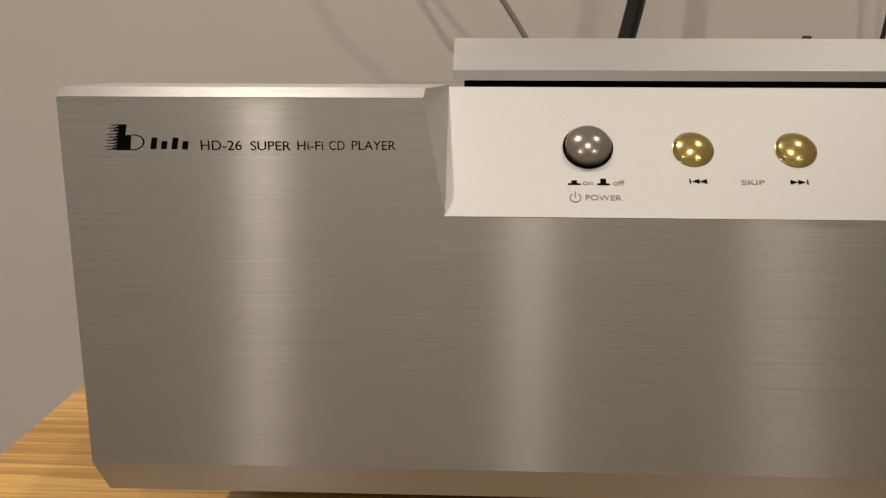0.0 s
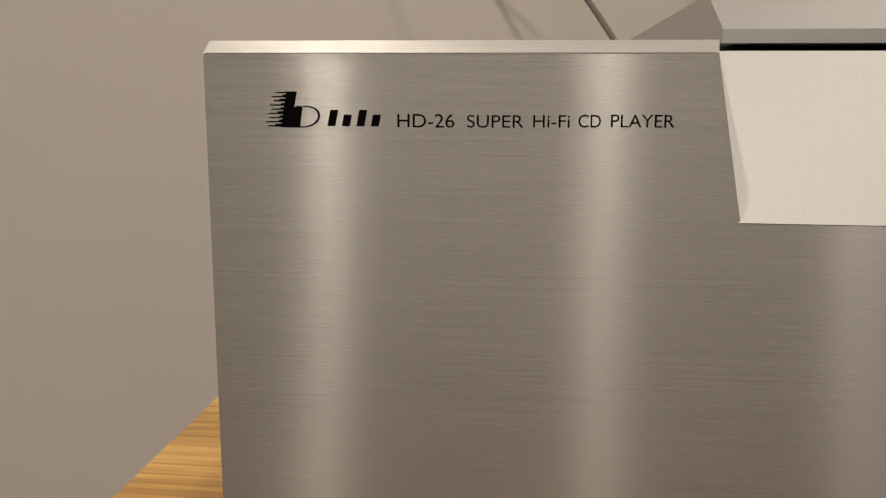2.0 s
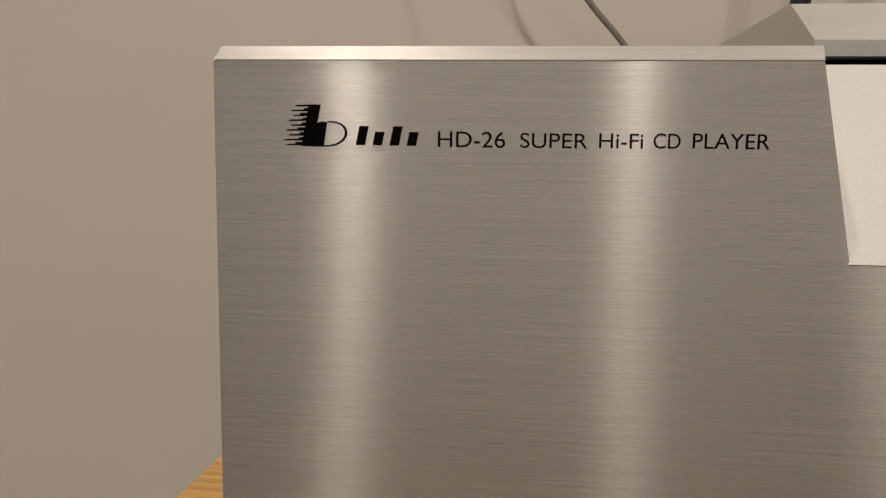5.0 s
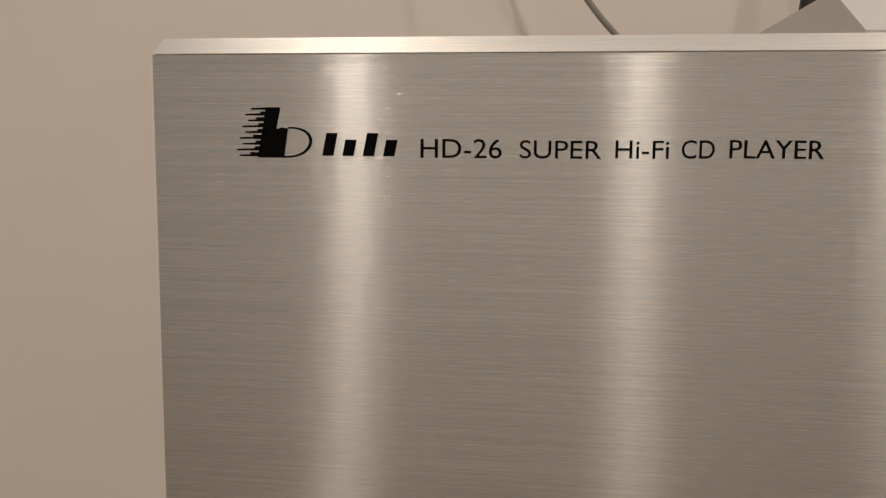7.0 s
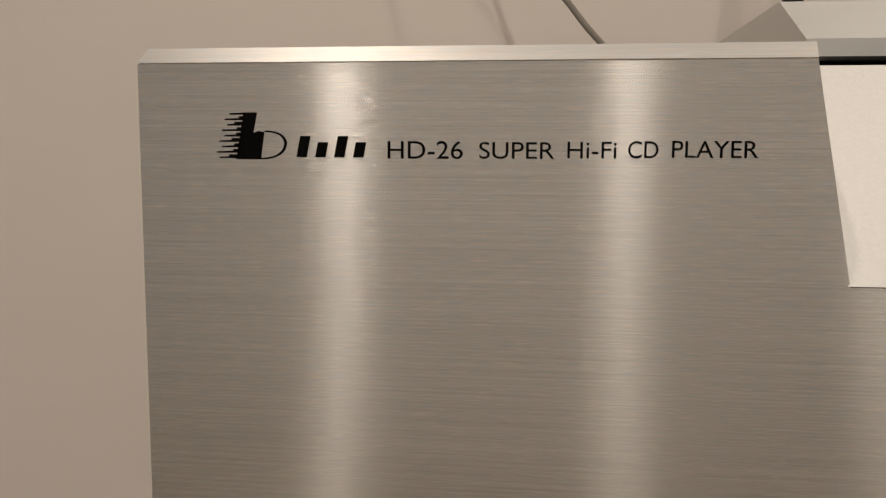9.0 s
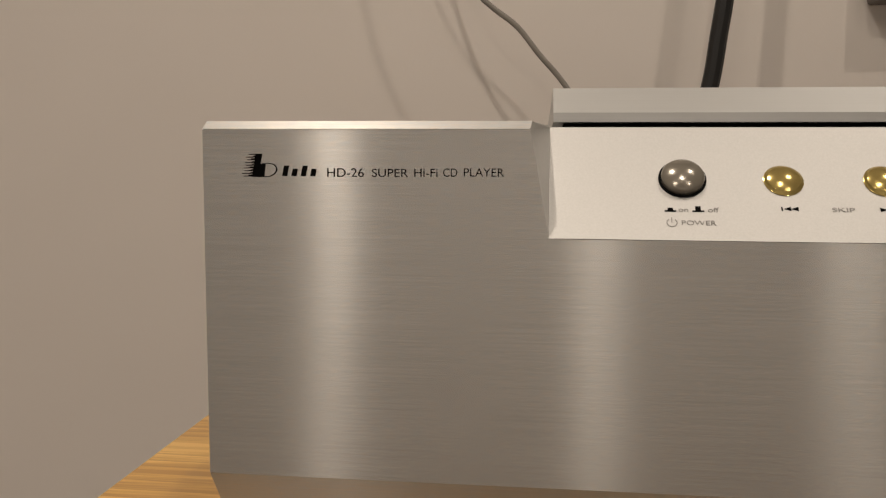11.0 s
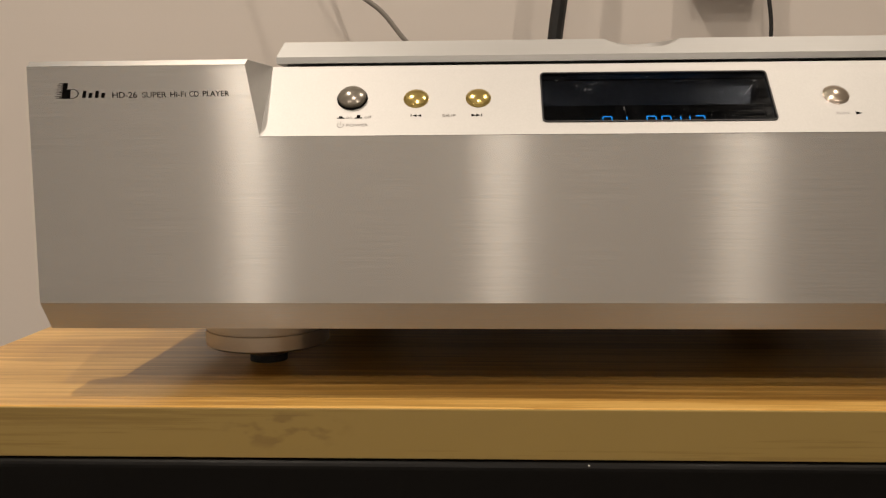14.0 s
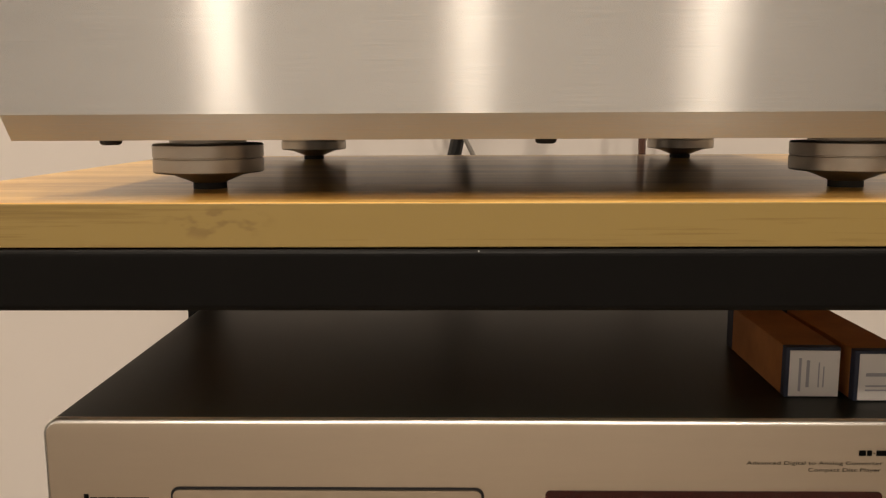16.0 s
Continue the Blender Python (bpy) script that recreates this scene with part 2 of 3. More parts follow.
def wood(name, light, mid, dark, rough, ring, grain_depth=0.13):
    """Lacquered oak with its grain along x."""
    m = material(name, mid, rough)
    m.node_tree.nodes["Principled BSDF"].inputs["Coat Weight"].default_value = 0.35
    m.node_tree.nodes["Principled BSDF"].inputs["Coat Roughness"].default_value = 0.12
    where = node(m, "ShaderNodeTexCoord")
    place = node(m, "ShaderNodeMapping")
    place.inputs["Scale"].default_value = (0.18, 1.0, 1.0)
    wire(m, where, "Object", place, "Vector")
    wave = node(m, "ShaderNodeTexWave", Scale=ring * 0.3, Distortion=9.0, Detail=3.0)
    wave.wave_profile = "SAW"
    wave.inputs["Detail Roughness"].default_value = 0.6
    wave.inputs["Detail Scale"].default_value = 0.4
    wave.bands_direction = "Y"
    wire(m, place, "Vector", wave, "Vector")
    broad = stretched(m, (2.2, 24, 24), 3.0, 0.6)
    streaks = stretched(m, (14, 420, 420), 3.0, 0.6, (0.7, 3, 1))
    fine = stretched(m, (22, 1100, 1100), 3.0, 0.65, (2, 5, 1))
    total = broad.outputs["Fac"]
    for source, weight in ((wave, grain_depth), (streaks, 0.42), (fine, 0.36)):
        blend = node(m, "ShaderNodeMath")
        blend.operation = "MULTIPLY_ADD"
        wire(m, source, "Fac", blend, 0)
        blend.inputs[1].default_value = weight
        m.node_tree.links.new(total, blend.inputs[2])
        total = blend.outputs[0]
    coloured(m, ramp(m, total, [(0.82, dark), (0.97, mid), (1.14, light)]))
    bumped(m, total, 0.12, 0.0003)
    return m


M_OAK = wood("oak_veneer", (0.80, 0.49, 0.145), (0.69, 0.395, 0.10), (0.48, 0.25, 0.056), 0.34, 150)
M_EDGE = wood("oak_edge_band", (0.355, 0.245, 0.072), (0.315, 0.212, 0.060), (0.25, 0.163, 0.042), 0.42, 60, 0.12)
spot = node(M_EDGE, "ShaderNodeTexCoord")
spot_place = node(M_EDGE, "ShaderNodeMapping")
spot_place.vector_type = "TEXTURE"
spot_place.inputs["Location"].default_value = (-0.127, -0.0095, -0.0070)
spot_place.inputs["Scale"].default_value = (0.024, 0.024, 0.0075)
wire(M_EDGE, spot, "Object", spot_place, "Vector")
round_spot = node(M_EDGE, "ShaderNodeTexGradient")
round_spot.gradient_type = "SPHERICAL"
wire(M_EDGE, spot_place, "Vector", round_spot, "Vector")
blot = stretched(M_EDGE, (110, 200, 230), 2.0, 0.5, (0.37, 0, 0.81))
mul = node(M_EDGE, "ShaderNodeMath")
mul.operation = "MULTIPLY"
wire(M_EDGE, ramp(M_EDGE, round_spot.outputs["Fac"], [(0.0, grey(0.0)), (0.35, grey(1.0))]), "Color", mul, 0)
wire(M_EDGE, ramp(M_EDGE, blot.outputs["Fac"], [(0.48, grey(0.0)), (0.62, grey(0.42))]), "Color", mul, 1)
edge_bsdf = M_EDGE.node_tree.nodes["Principled BSDF"]
clean = edge_bsdf.inputs["Base Color"].links[0].from_socket
tint = node(M_EDGE, "ShaderNodeMixRGB", Color2=(0.15, 0.085, 0.03, 1))
M_EDGE.node_tree.links.new(mul.outputs[0], tint.inputs["Fac"])
M_EDGE.node_tree.links.new(clean, tint.inputs["Color1"])
M_EDGE.node_tree.links.new(tint.outputs["Color"], edge_bsdf.inputs["Base Color"])
M_TUBE = material("black_lacquer_steel", (0.0055, 0.0052, 0.0048), 0.4, Specular_IOR_Level=0.11)
tube_noise = stretched(M_TUBE, (25, 300, 300), 3.0)
wire(M_TUBE, ramp(M_TUBE, tube_noise.outputs["Fac"], [(0.3, grey(0.36)), (0.7, grey(0.5))]), "Color", M_TUBE.node_tree.nodes["Principled BSDF"], "Roughness")

M_WALL = material("grey_wall_paint", (0.60, 0.56, 0.51), 0.75)
n1 = stretched(M_WALL, (2.5, 2.5, 2.5), 2.0)
n2 = stretched(M_WALL, (450, 450, 450), 2.0)
coloured(M_WALL, ramp(M_WALL, n1.outputs["Fac"], [(0.3, (0.785, 0.73, 0.68)), (0.7, (0.82, 0.765, 0.715))]))
bumped(M_WALL, n2.outputs["Fac"], 0.1, 0.0006)
M_CEILING = material("ceiling_paint", (0.86, 0.86, 0.85), 0.8)
M_FLOOR = wood("floor_boards", (0.27, 0.225, 0.18), (0.22, 0.185, 0.145), (0.16, 0.13, 0.10), 0.4, 12)
M_ROOM = material("room_wall_paint", (0.86, 0.87, 0.88), 0.8)
room_patches = stretched(M_ROOM, (2.5, 2.5, 2.5), 2.0)
coloured(M_ROOM, ramp(M_ROOM, room_patches.outputs["Fac"], [(0.3, (0.85, 0.86, 0.87)), (0.7, (0.88, 0.89, 0.90))]))
M_TRIM = material("white_lamp_trim", (0.8, 0.8, 0.78), 0.4)
M_LENS = material("lamp_lens", (0.8, 0.78, 0.72), 0.5)
M_LENS.node_tree.nodes["Principled BSDF"].inputs["Emission Color"].default_value = (*WARM, 1)
M_LENS.node_tree.nodes["Principled BSDF"].inputs["Emission Strength"].default_value = 4.0

M_CHAMPAGNE = brushed("champagne_aluminium", (0.57, 0.48, 0.375), 0.42, (80, 700, 2500), 0.5, 0.1, 0.95)
# smoother than the front, and much paler to paint in the rim's highlight
M_CHAMPAGNE_EDGE = material("champagne_edge_highlight", (0.97, 0.93, 0.86), 0.30, 1.0)
M_BLACK_PAINT = material("black_cover_paint", (0.005, 0.0062, 0.004), 0.36, Specular_IOR_Level=0.18)
bp = stretched(M_BLACK_PAINT, (900, 900, 900), 2.0)
bumped(M_BLACK_PAINT, bp.outputs["Fac"], 0.15, 0.0002)
M_RED_GLASS = material("dark_red_window", (0.035, 0.004, 0.003), 0.12)
M_CARD = material("brown_card", (0.42, 0.16, 0.042), 0.7)
cn = stretched(M_CARD, (40, 40, 40), 4.0)
coloured(M_CARD, ramp(M_CARD, cn.outputs["Fac"], [(0.3, (0.36, 0.125, 0.03)), (0.7, (0.52, 0.20, 0.055))]))
M_CARD_BLUE = material("navy_card", (0.02, 0.025, 0.05), 0.6)
M_PAPER = material("grey_white_label", (0.78, 0.73, 0.69), 0.7)
M_CABLE = material("black_cable", (0.012, 0.012, 0.012), 0.5)
M_GREY_CABLE = material("grey_cable", (0.26, 0.24, 0.215), 0.5)
M_BROWN_CABLE = material("brown_cable", (0.10, 0.045, 0.03), 0.5)
M_PLASTIC = material("grey_plastic", (0.16, 0.145, 0.13), 0.5)
M_SHINY = material("shiny_fleck", (0.4, 0.4, 0.39), 0.5, 1.0)


# ---- tools for shapes ----
def thing(name, label, category, kind="", group="", at=(0, 0, 0)):
    ob = new(name)
    ob.location = at
    ob.empty_display_size = 0.02
    return tagged(ob, label, category, group, kind)


def finish(name, bm, mat, smooth=None):
    bmesh.ops.recalc_face_normals(bm, faces=bm.faces)
    me = bpy.data.meshes.new(name)
    if smooth is not None:
        for f in bm.faces:
            f.smooth = True
        for e in bm.edges:
            if len(e.link_faces) == 2 and e.calc_face_angle(0) > radians(smooth):
                e.smooth = False
    bm.to_mesh(me)
    bm.free()
    me.materials.append(mat)
    return me


def part(name, bm, mat, parent=None, label="", smooth=None, at=None):
    ob = new(name, finish(name, bm, mat, smooth))
    if at is not None:
        ob.matrix_basis = at
    if parent is not None:
        ob.parent = parent
    return tagged(ob, label)


def box(x0, x1, y0, y1, z0, z1, bevel=0.0, seg=2):
    bm = bmesh.new()
    bmesh.ops.create_cube(bm, size=1.0)
    for v in bm.verts:
        v.co = ((x0 + x1) / 2 + v.co.x * (x1 - x0), (y0 + y1) / 2 + v.co.y * (y1 - y0), (z0 + z1) / 2 + v.co.z * (z1 - z0))
    if bevel:
        bmesh.ops.bevel(bm, geom=bm.edges, offset=bevel, segments=seg, affect="EDGES", profile=0.5)
    return bm


def lathe(profile, count=48):
    """A body turned round z from (radius, height) pairs, closed at the ends."""
    bm = bmesh.new()
    rings = []
    for r, z in profile:
        rings.append([bm.verts.new((r * math.cos(math.tau * i / count), r * math.sin(math.tau * i / count), z)) for i in range(count)])
    for a, b2 in zip(rings, rings[1:]):
        for i in range(count):
            bm.faces.new((a[i], a[(i + 1) % count], b2[(i + 1) % count], b2[i]))
    bm.faces.new(rings[0][::-1])
    bm.faces.new(rings[-1])
    return bm


def prism(outline, depth, bm=None):
    """An outline in x and y, drawn from 0 down to -depth in z."""
    bm = bm or bmesh.new()
    top = [bm.verts.new((x, y, 0)) for x, y in outline]
    low = [bm.verts.new((x, y, -depth)) for x, y in outline]
    bm.faces.new(top)
    bm.faces.new(low[::-1])
    for i in range(len(top)):
        j = (i + 1) % len(top)
        bm.faces.new((top[i], low[i], low[j], top[j]))
    return bm


def rounded(w, h, r, seg=6):
    pts = []
    for cx, cy, a0 in ((w - r, h - r, 0), (r, h - r, 90), (r, r, 180), (w - r, r, 270)):
        for i in range(seg + 1):
            a = radians(a0 + 90 * i / seg)
            pts.append((cx + r * math.cos(a), cy + r * math.sin(a)))
    return pts


def cable(points, radius, sides=10, steps=10):
    """A round cable along a smooth line through the points."""
    p = [Vector(q) for q in points]
    p = [p[0] * 2 - p[1]] + p + [p[-1] * 2 - p[-2]]
    line = []
    for i in range(1, len(p) - 2):
        for s in range(steps):
            u = s / steps
            line.append(0.5 * ((2 * p[i]) + (p[i + 1] - p[i - 1]) * u + (2 * p[i - 1] - 5 * p[i] + 4 * p[i + 1] - p[i + 2]) * u * u + (3 * p[i] - p[i - 1] - 3 * p[i + 1] + p[i + 2]) * u ** 3))
    line.append(p[-2])
    bm = bmesh.new()
    rings = []
    for i, q in enumerate(line):
        way = (line[min(i + 1, len(line) - 1)] - line[max(i - 1, 0)]).normalized()
        side = way.cross(Vector((0.3, 1, 0.1))).normalized()
        up = way.cross(side)
        rings.append([bm.verts.new(q + radius * (side * math.cos(math.tau * k / sides) + up * math.sin(math.tau * k / sides))) for k in range(sides)])
    for a, b2 in zip(rings, rings[1:]):
        for k in range(sides):
            bm.faces.new((a[k], a[(k + 1) % sides], b2[(k + 1) % sides], b2[k]))
    bm.faces.new(rings[0][::-1])
    bm.faces.new(rings[-1])
    return bm


def words(text, width, height, shear=0.0):
    """Lettering as a mesh that starts at x = 0 on y = 0, as wide as told and with capitals of that height."""
    cu = bpy.data.curves.new("lettering", "FONT")
    cu.body, cu.size, cu.extrude, cu.shear, cu.offset = text, 1.0, 0.004, shear, -0.001
    ob = bpy.data.objects.new("lettering", cu)
    scene.collection.objects.link(ob)
    bpy.context.view_layer.update()
    me = bpy.data.meshes.new_from_object(ob.evaluated_get(bpy.context.evaluated_depsgraph_get()))
    bpy.data.objects.remove(ob)
    bpy.data.curves.remove(cu)
    bm = bmesh.new()
    bm.from_mesh(me)
    bpy.data.meshes.remove(me)
    xs = [v.co.x for v in bm.verts]
    x0, x1 = min(xs), max(xs)
    for v in bm.verts:
        v.co = ((v.co.x - x0) / (x1 - x0) * width, v.co.y / 0.70 * height, v.co.z * 0.008)
    return bm


def bars(spec, thick=0.00004):
    """Plain bars (x0, x1, y0, y1) in one mesh."""
    bm = bmesh.new()
    for x0, x1, y0, y1 in spec:
        prism([(x0, y0), (x1, y0), (x1, y1), (x0, y1)], thick, bm)
    for v in bm.verts:
        v.co.z += thick
    return bm


# ---- the room ----
def slab(name, x0, x1, y0, y1, z0, z1, mat):
    return tagged(part(name, box(x0, x1, y0, y1, z0, z1), mat), kind="structure")


WALL_Y, SOUTH, WEST, EAST = 0.715, -2.6, -1.8, 2.8
slab("floor", WEST, EAST, SOUTH, WALL_Y, FLOOR - 0.1, FLOOR, M_FLOOR)
slab("ceiling", WEST, EAST, SOUTH, WALL_Y, CEILING, CEILING + 0.1, M_CEILING)
tagged(slab("wall_north", WEST, EAST, WALL_Y, WALL_Y + 0.1, FLOOR - 0.1, CEILING + 0.1, M_WALL), "smooth warm grey painted wall behind the rack", "wall")
slab("wall_south", WEST, EAST, SOUTH - 0.1, SOUTH, FLOOR - 0.1, CEILING + 0.1, M_ROOM)
slab("wall_west", WEST - 0.1, WEST, SOUTH - 0.1, WALL_Y + 0.1, FLOOR - 0.1, CEILING + 0.1, M_ROOM)
slab("wall_east", EAST, EAST + 0.1, SOUTH - 0.1, WALL_Y + 0.1, FLOOR - 0.1, CEILING + 0.1, M_ROOM)

first_lamp = None
for lx, ly in LAMP_PLACES:
    if first_lamp is None:
        first_lamp = thing("ceiling_light", "round white recessed ceiling downlight, switched on", "ceiling light", group="ceiling downlights", at=(lx, ly, CEILING))
        part("trim_ring", lathe([(0.044, 0.0), (0.058, 0.0), (0.058, -0.004), (0.054, -0.006), (0.046, -0.005), (0.044, -0.003)], 40), M_TRIM, first_lamp, smooth=40)
        part("lens", lathe([(0.043, 0.0), (0.043, -0.002)], 40), M_LENS, first_lamp)
    else:
        copy_thing(first_lamp, pose(lx, ly, CEILING))

# ---- the rack ----
SHELF, TH = 0.001, 0.018
RACK_L, RACK_R, RACK_F, RACK_B = -0.280, 0.280, -0.0095, 0.40
rack = thing("audio_rack", "oak-topped audio rack with a black square-tube steel frame", "rack", at=(0, 0.2, FLOOR))


def in_rack(ob):
    ob.matrix_parent_inverse = Matrix.Translation((0, -0.2, -FLOOR))
    return ob


board = in_rack(part("shelf_board", box(RACK_L, RACK_R, RACK_F + 0.0012, RACK_B, SHELF - TH, SHELF, 0.0006), M_OAK, rack, "lacquered oak veneer board"))
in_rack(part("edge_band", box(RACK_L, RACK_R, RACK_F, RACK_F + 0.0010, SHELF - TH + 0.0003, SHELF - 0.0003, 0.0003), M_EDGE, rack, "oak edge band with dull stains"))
for sy, ex in ((0.004, 0.2675), (0.382, 0.2530)):
    for sx in (-ex, ex):
        in_rack(part("post", box(sx - 0.0125, sx + 0.0125, sy - 0.0125, sy + 0.0125, FLOOR, SHELF - TH - 0.0252, 0.001), M_TUBE, rack))
for z1 in (SHELF - TH - 0.0004, -0.26):
    in_rack(part("front_rail", box(RACK_L, RACK_R, RACK_F - 0.0016, RACK_F + 0.0240, z1 - 0.025, z1, 0.0026, 4), M_TUBE, rack))
    in_rack(part("rear_rail", box(RACK_L, RACK_R, 0.3695, 0.3945, z1 - 0.025, z1, 0.0024, 3), M_TUBE, rack))
    for sx in (-0.2675, 0.2675):
        in_rack(part("side_rail", box(sx - 0.0125, sx + 0.0125, RACK_F + 0.0260, 0.3690, z1 - 0.025, z1, 0.0024, 3), M_TUBE, rack))
LOW_SHELF = -0.242
in_rack(part("lower_board", box(RACK_L, RACK_R, RACK_F, RACK_B, -0.2596, LOW_SHELF, 0.0008), M_OAK, rack))

# ---- the silver player on the rack ----
HALF, FACE_TOP, TOP, NOTCH_Z = 0.2156, 0.1171, 0.1190, 0.0929
CHAM_Z, BOT_Z, CHAM_Y, DEPTH = 0.0355, 0.0250, 0.0075, 0.0238
N_TOP, N_BOT = 0.1403, 0.1358
PAN_Y, PAN_Z = 0.0222, 0.1184
player = thing("cd_player", "silver brushed aluminium disc player with a sloped control panel", "disc player", at=(0, 0.2, SHELF))


def in_player(ob):
    ob.matrix_parent_inverse = Matrix.Translation((0, -0.2, -SHELF))
    return ob


bm = bmesh.new()


def vert(x, y, z):
    return bm.verts.new((x, y, z))


def face(*vs):
    bm.faces.new(vs)


C = 0.0024
fl = {}
for s in (-1, 1):
    fl[s] = dict(
        ft=vert(s * HALF, 0, FACE_TOP), fn=vert(s * N_TOP, 0, FACE_TOP), fb=vert(s * N_BOT, 0, NOTCH_Z), fe=vert(s * HALF, 0, NOTCH_Z),
        cl=vert(s * HALF, 0, CHAM_Z), cm=vert(s * N_BOT, 0, CHAM_Z), bl=vert(s * HALF, CHAM_Y, BOT_Z), bm=vert(s * N_BOT, CHAM_Y, BOT_Z),
        rl=vert(s * HALF, DEPTH, BOT_Z), rm=vert(s * N_BOT, DEPTH, BOT_Z), rt=vert(s * HALF, DEPTH, TOP), tn=vert(s * (N_TOP - 0.0004), C, TOP),
        tl=vert(s * (HALF - 0.0001), C, TOP), rn=vert(s * (N_BOT + 0.0002), DEPTH, TOP), rp=vert(s * N_BOT, DEPTH, PAN_Z - 0.007), pt=vert(s * N_BOT, PAN_Y - 0.0002, PAN_Z))
for s in (-1, 1):
    q = fl[s]
    face(q["ft"], q["fn"], q["fb"], q["fe"])
    face(q["fe"], q["fb"], q["cm"], q["cl"])
    face(q["cl"], q["cm"], q["bm"], q["bl"])
    face(q["bl"], q["bm"], q["rm"], q["rl"])
    face(q["fn"], q["tn"], q["pt"], q["fb"])
    face(q["ft"], q["fn"], q["tn"], q["tl"])
    face(q["tl"], q["tn"], q["rn"], q["rt"])
    face(q["tn"], q["rn"], q["pt"])
    face(q["ft"], q["fe"], q["cl"], q["bl"], q["rl"], q["rt"], q["tl"])
    face(q["rl"], q["rm"], q["rp"], q["rn"], q["rt"])
    face(q["rn"], q["rp"], q["pt"])
a, b2 = fl[-1], fl[1]
face(a["fb"], b2["fb"], b2["cm"], a["cm"])
face(a["cm"], b2["cm"], b2["bm"], a["bm"])
face(a["bm"], b2["bm"], b2["rm"], a["rm"])
face(a["rm"], b2["rm"], b2["rp"], a["rp"])
face(a["rp"], b2["rp"], b2["pt"], a["pt"])
plate = in_player(part("front_plate", bm, M_FACE, player, "horizontally brushed thick aluminium front plate"))
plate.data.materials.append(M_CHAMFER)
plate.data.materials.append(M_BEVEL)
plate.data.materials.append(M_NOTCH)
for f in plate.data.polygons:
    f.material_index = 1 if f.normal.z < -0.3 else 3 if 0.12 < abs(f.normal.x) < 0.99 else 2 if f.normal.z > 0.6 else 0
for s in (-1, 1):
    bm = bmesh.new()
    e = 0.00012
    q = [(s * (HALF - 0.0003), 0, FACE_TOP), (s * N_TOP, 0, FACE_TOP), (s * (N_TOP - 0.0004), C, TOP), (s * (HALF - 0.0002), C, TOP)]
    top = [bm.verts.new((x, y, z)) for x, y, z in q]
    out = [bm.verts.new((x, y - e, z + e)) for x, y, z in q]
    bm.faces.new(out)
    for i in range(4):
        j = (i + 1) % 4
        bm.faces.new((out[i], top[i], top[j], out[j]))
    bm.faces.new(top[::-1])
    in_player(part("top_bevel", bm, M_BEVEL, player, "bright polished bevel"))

# sloped control panel: its own frame has x across, y up the slope, z outwards
TILT = math.atan2(PAN_Y, PAN_Z - NOTCH_Z)
LONG = math.hypot(PAN_Y, PAN_Z - NOTCH_Z)
ON_PANEL = Matrix.Translation((0, 0, NOTCH_Z)) @ Matrix.Rotation(radians(90) - TILT, 4, "X")
DW, DB, DT = 0.0396, 0.0054, 0.0293
bm = bmesh.new()
hole = [(x - DW, y + DB) for x, y in rounded(2 * DW, DT - DB, 0.0016, 4)]
edge = [(N_BOT + 0.0003, LONG), (-N_BOT - 0.0003, LONG), (-N_BOT - 0.0003, 0), (N_BOT + 0.0003, 0)]
n_side = len(hole) // 4
hv = [bm.verts.new((x, y, 0.0002)) for x, y in hole]
hd = [bm.verts.new((x, y, -0.0030)) for x, y in hole]
ev = [bm.verts.new((x, y, 0.0002)) for x, y in edge]
for i in range(len(hole)):
    j = (i + 1) % len(hole)
    bm.faces.new((hv[i], hv[j], hd[j], hd[i]))
for k in range(4):
    run = hv[k * n_side:(k + 1) * n_side]
    nxt = hv[((k + 1) * n_side) % len(hv)]
    for i in range(len(run) - 1):
        bm.faces.new((ev[k], run[i + 1], run[i]))
    bm.faces.new((ev[k], ev[(k + 1) % 4], nxt, run[-1]))
panel = in_player(part("control_panel", bm, M_SATIN, player, "bead-blasted satin silver sloped panel"))
panel.matrix_basis = ON_PANEL


def on_panel(name, bm2, mat, x, y, label="", smooth=None, lift=0.0002):
    ob = part(name, bm2, mat, player, label, smooth)
    ob.matrix_basis = ON_PANEL @ Matrix.Translation((x, y, lift))
    return in_player(ob)


bm = bmesh.new()
pts = [(-DW - 0.001, DB - 0.001), (DW + 0.001, DB - 0.001), (DW + 0.001, DT + 0.001), (-DW - 0.001, DT + 0.001)]
up = [bm.verts.new((x, y, -0.0031)) for x, y in pts]
dn = [bm.verts.new((x, y, -0.0110)) for x, y in pts]
bm.faces.new(dn)
for i in range(4):
    j = (i + 1) % 4
    bm.faces.new((up[i], up[j], dn[j], dn[i]))
on_panel("display_well", bm, M_GAP, 0, 0)
glass = on_panel("display_window", prism([(x - DW + 0.0001, y + DB + 0.0001) for x, y in rounded(2 * DW - 0.0002, DT - DB - 0.0002, 0.0015, 4)], 0.0008), M_GLASS, 0, 0, "scratched smoked glass display window", lift=-0.0001)
glass.visible_shadow = False
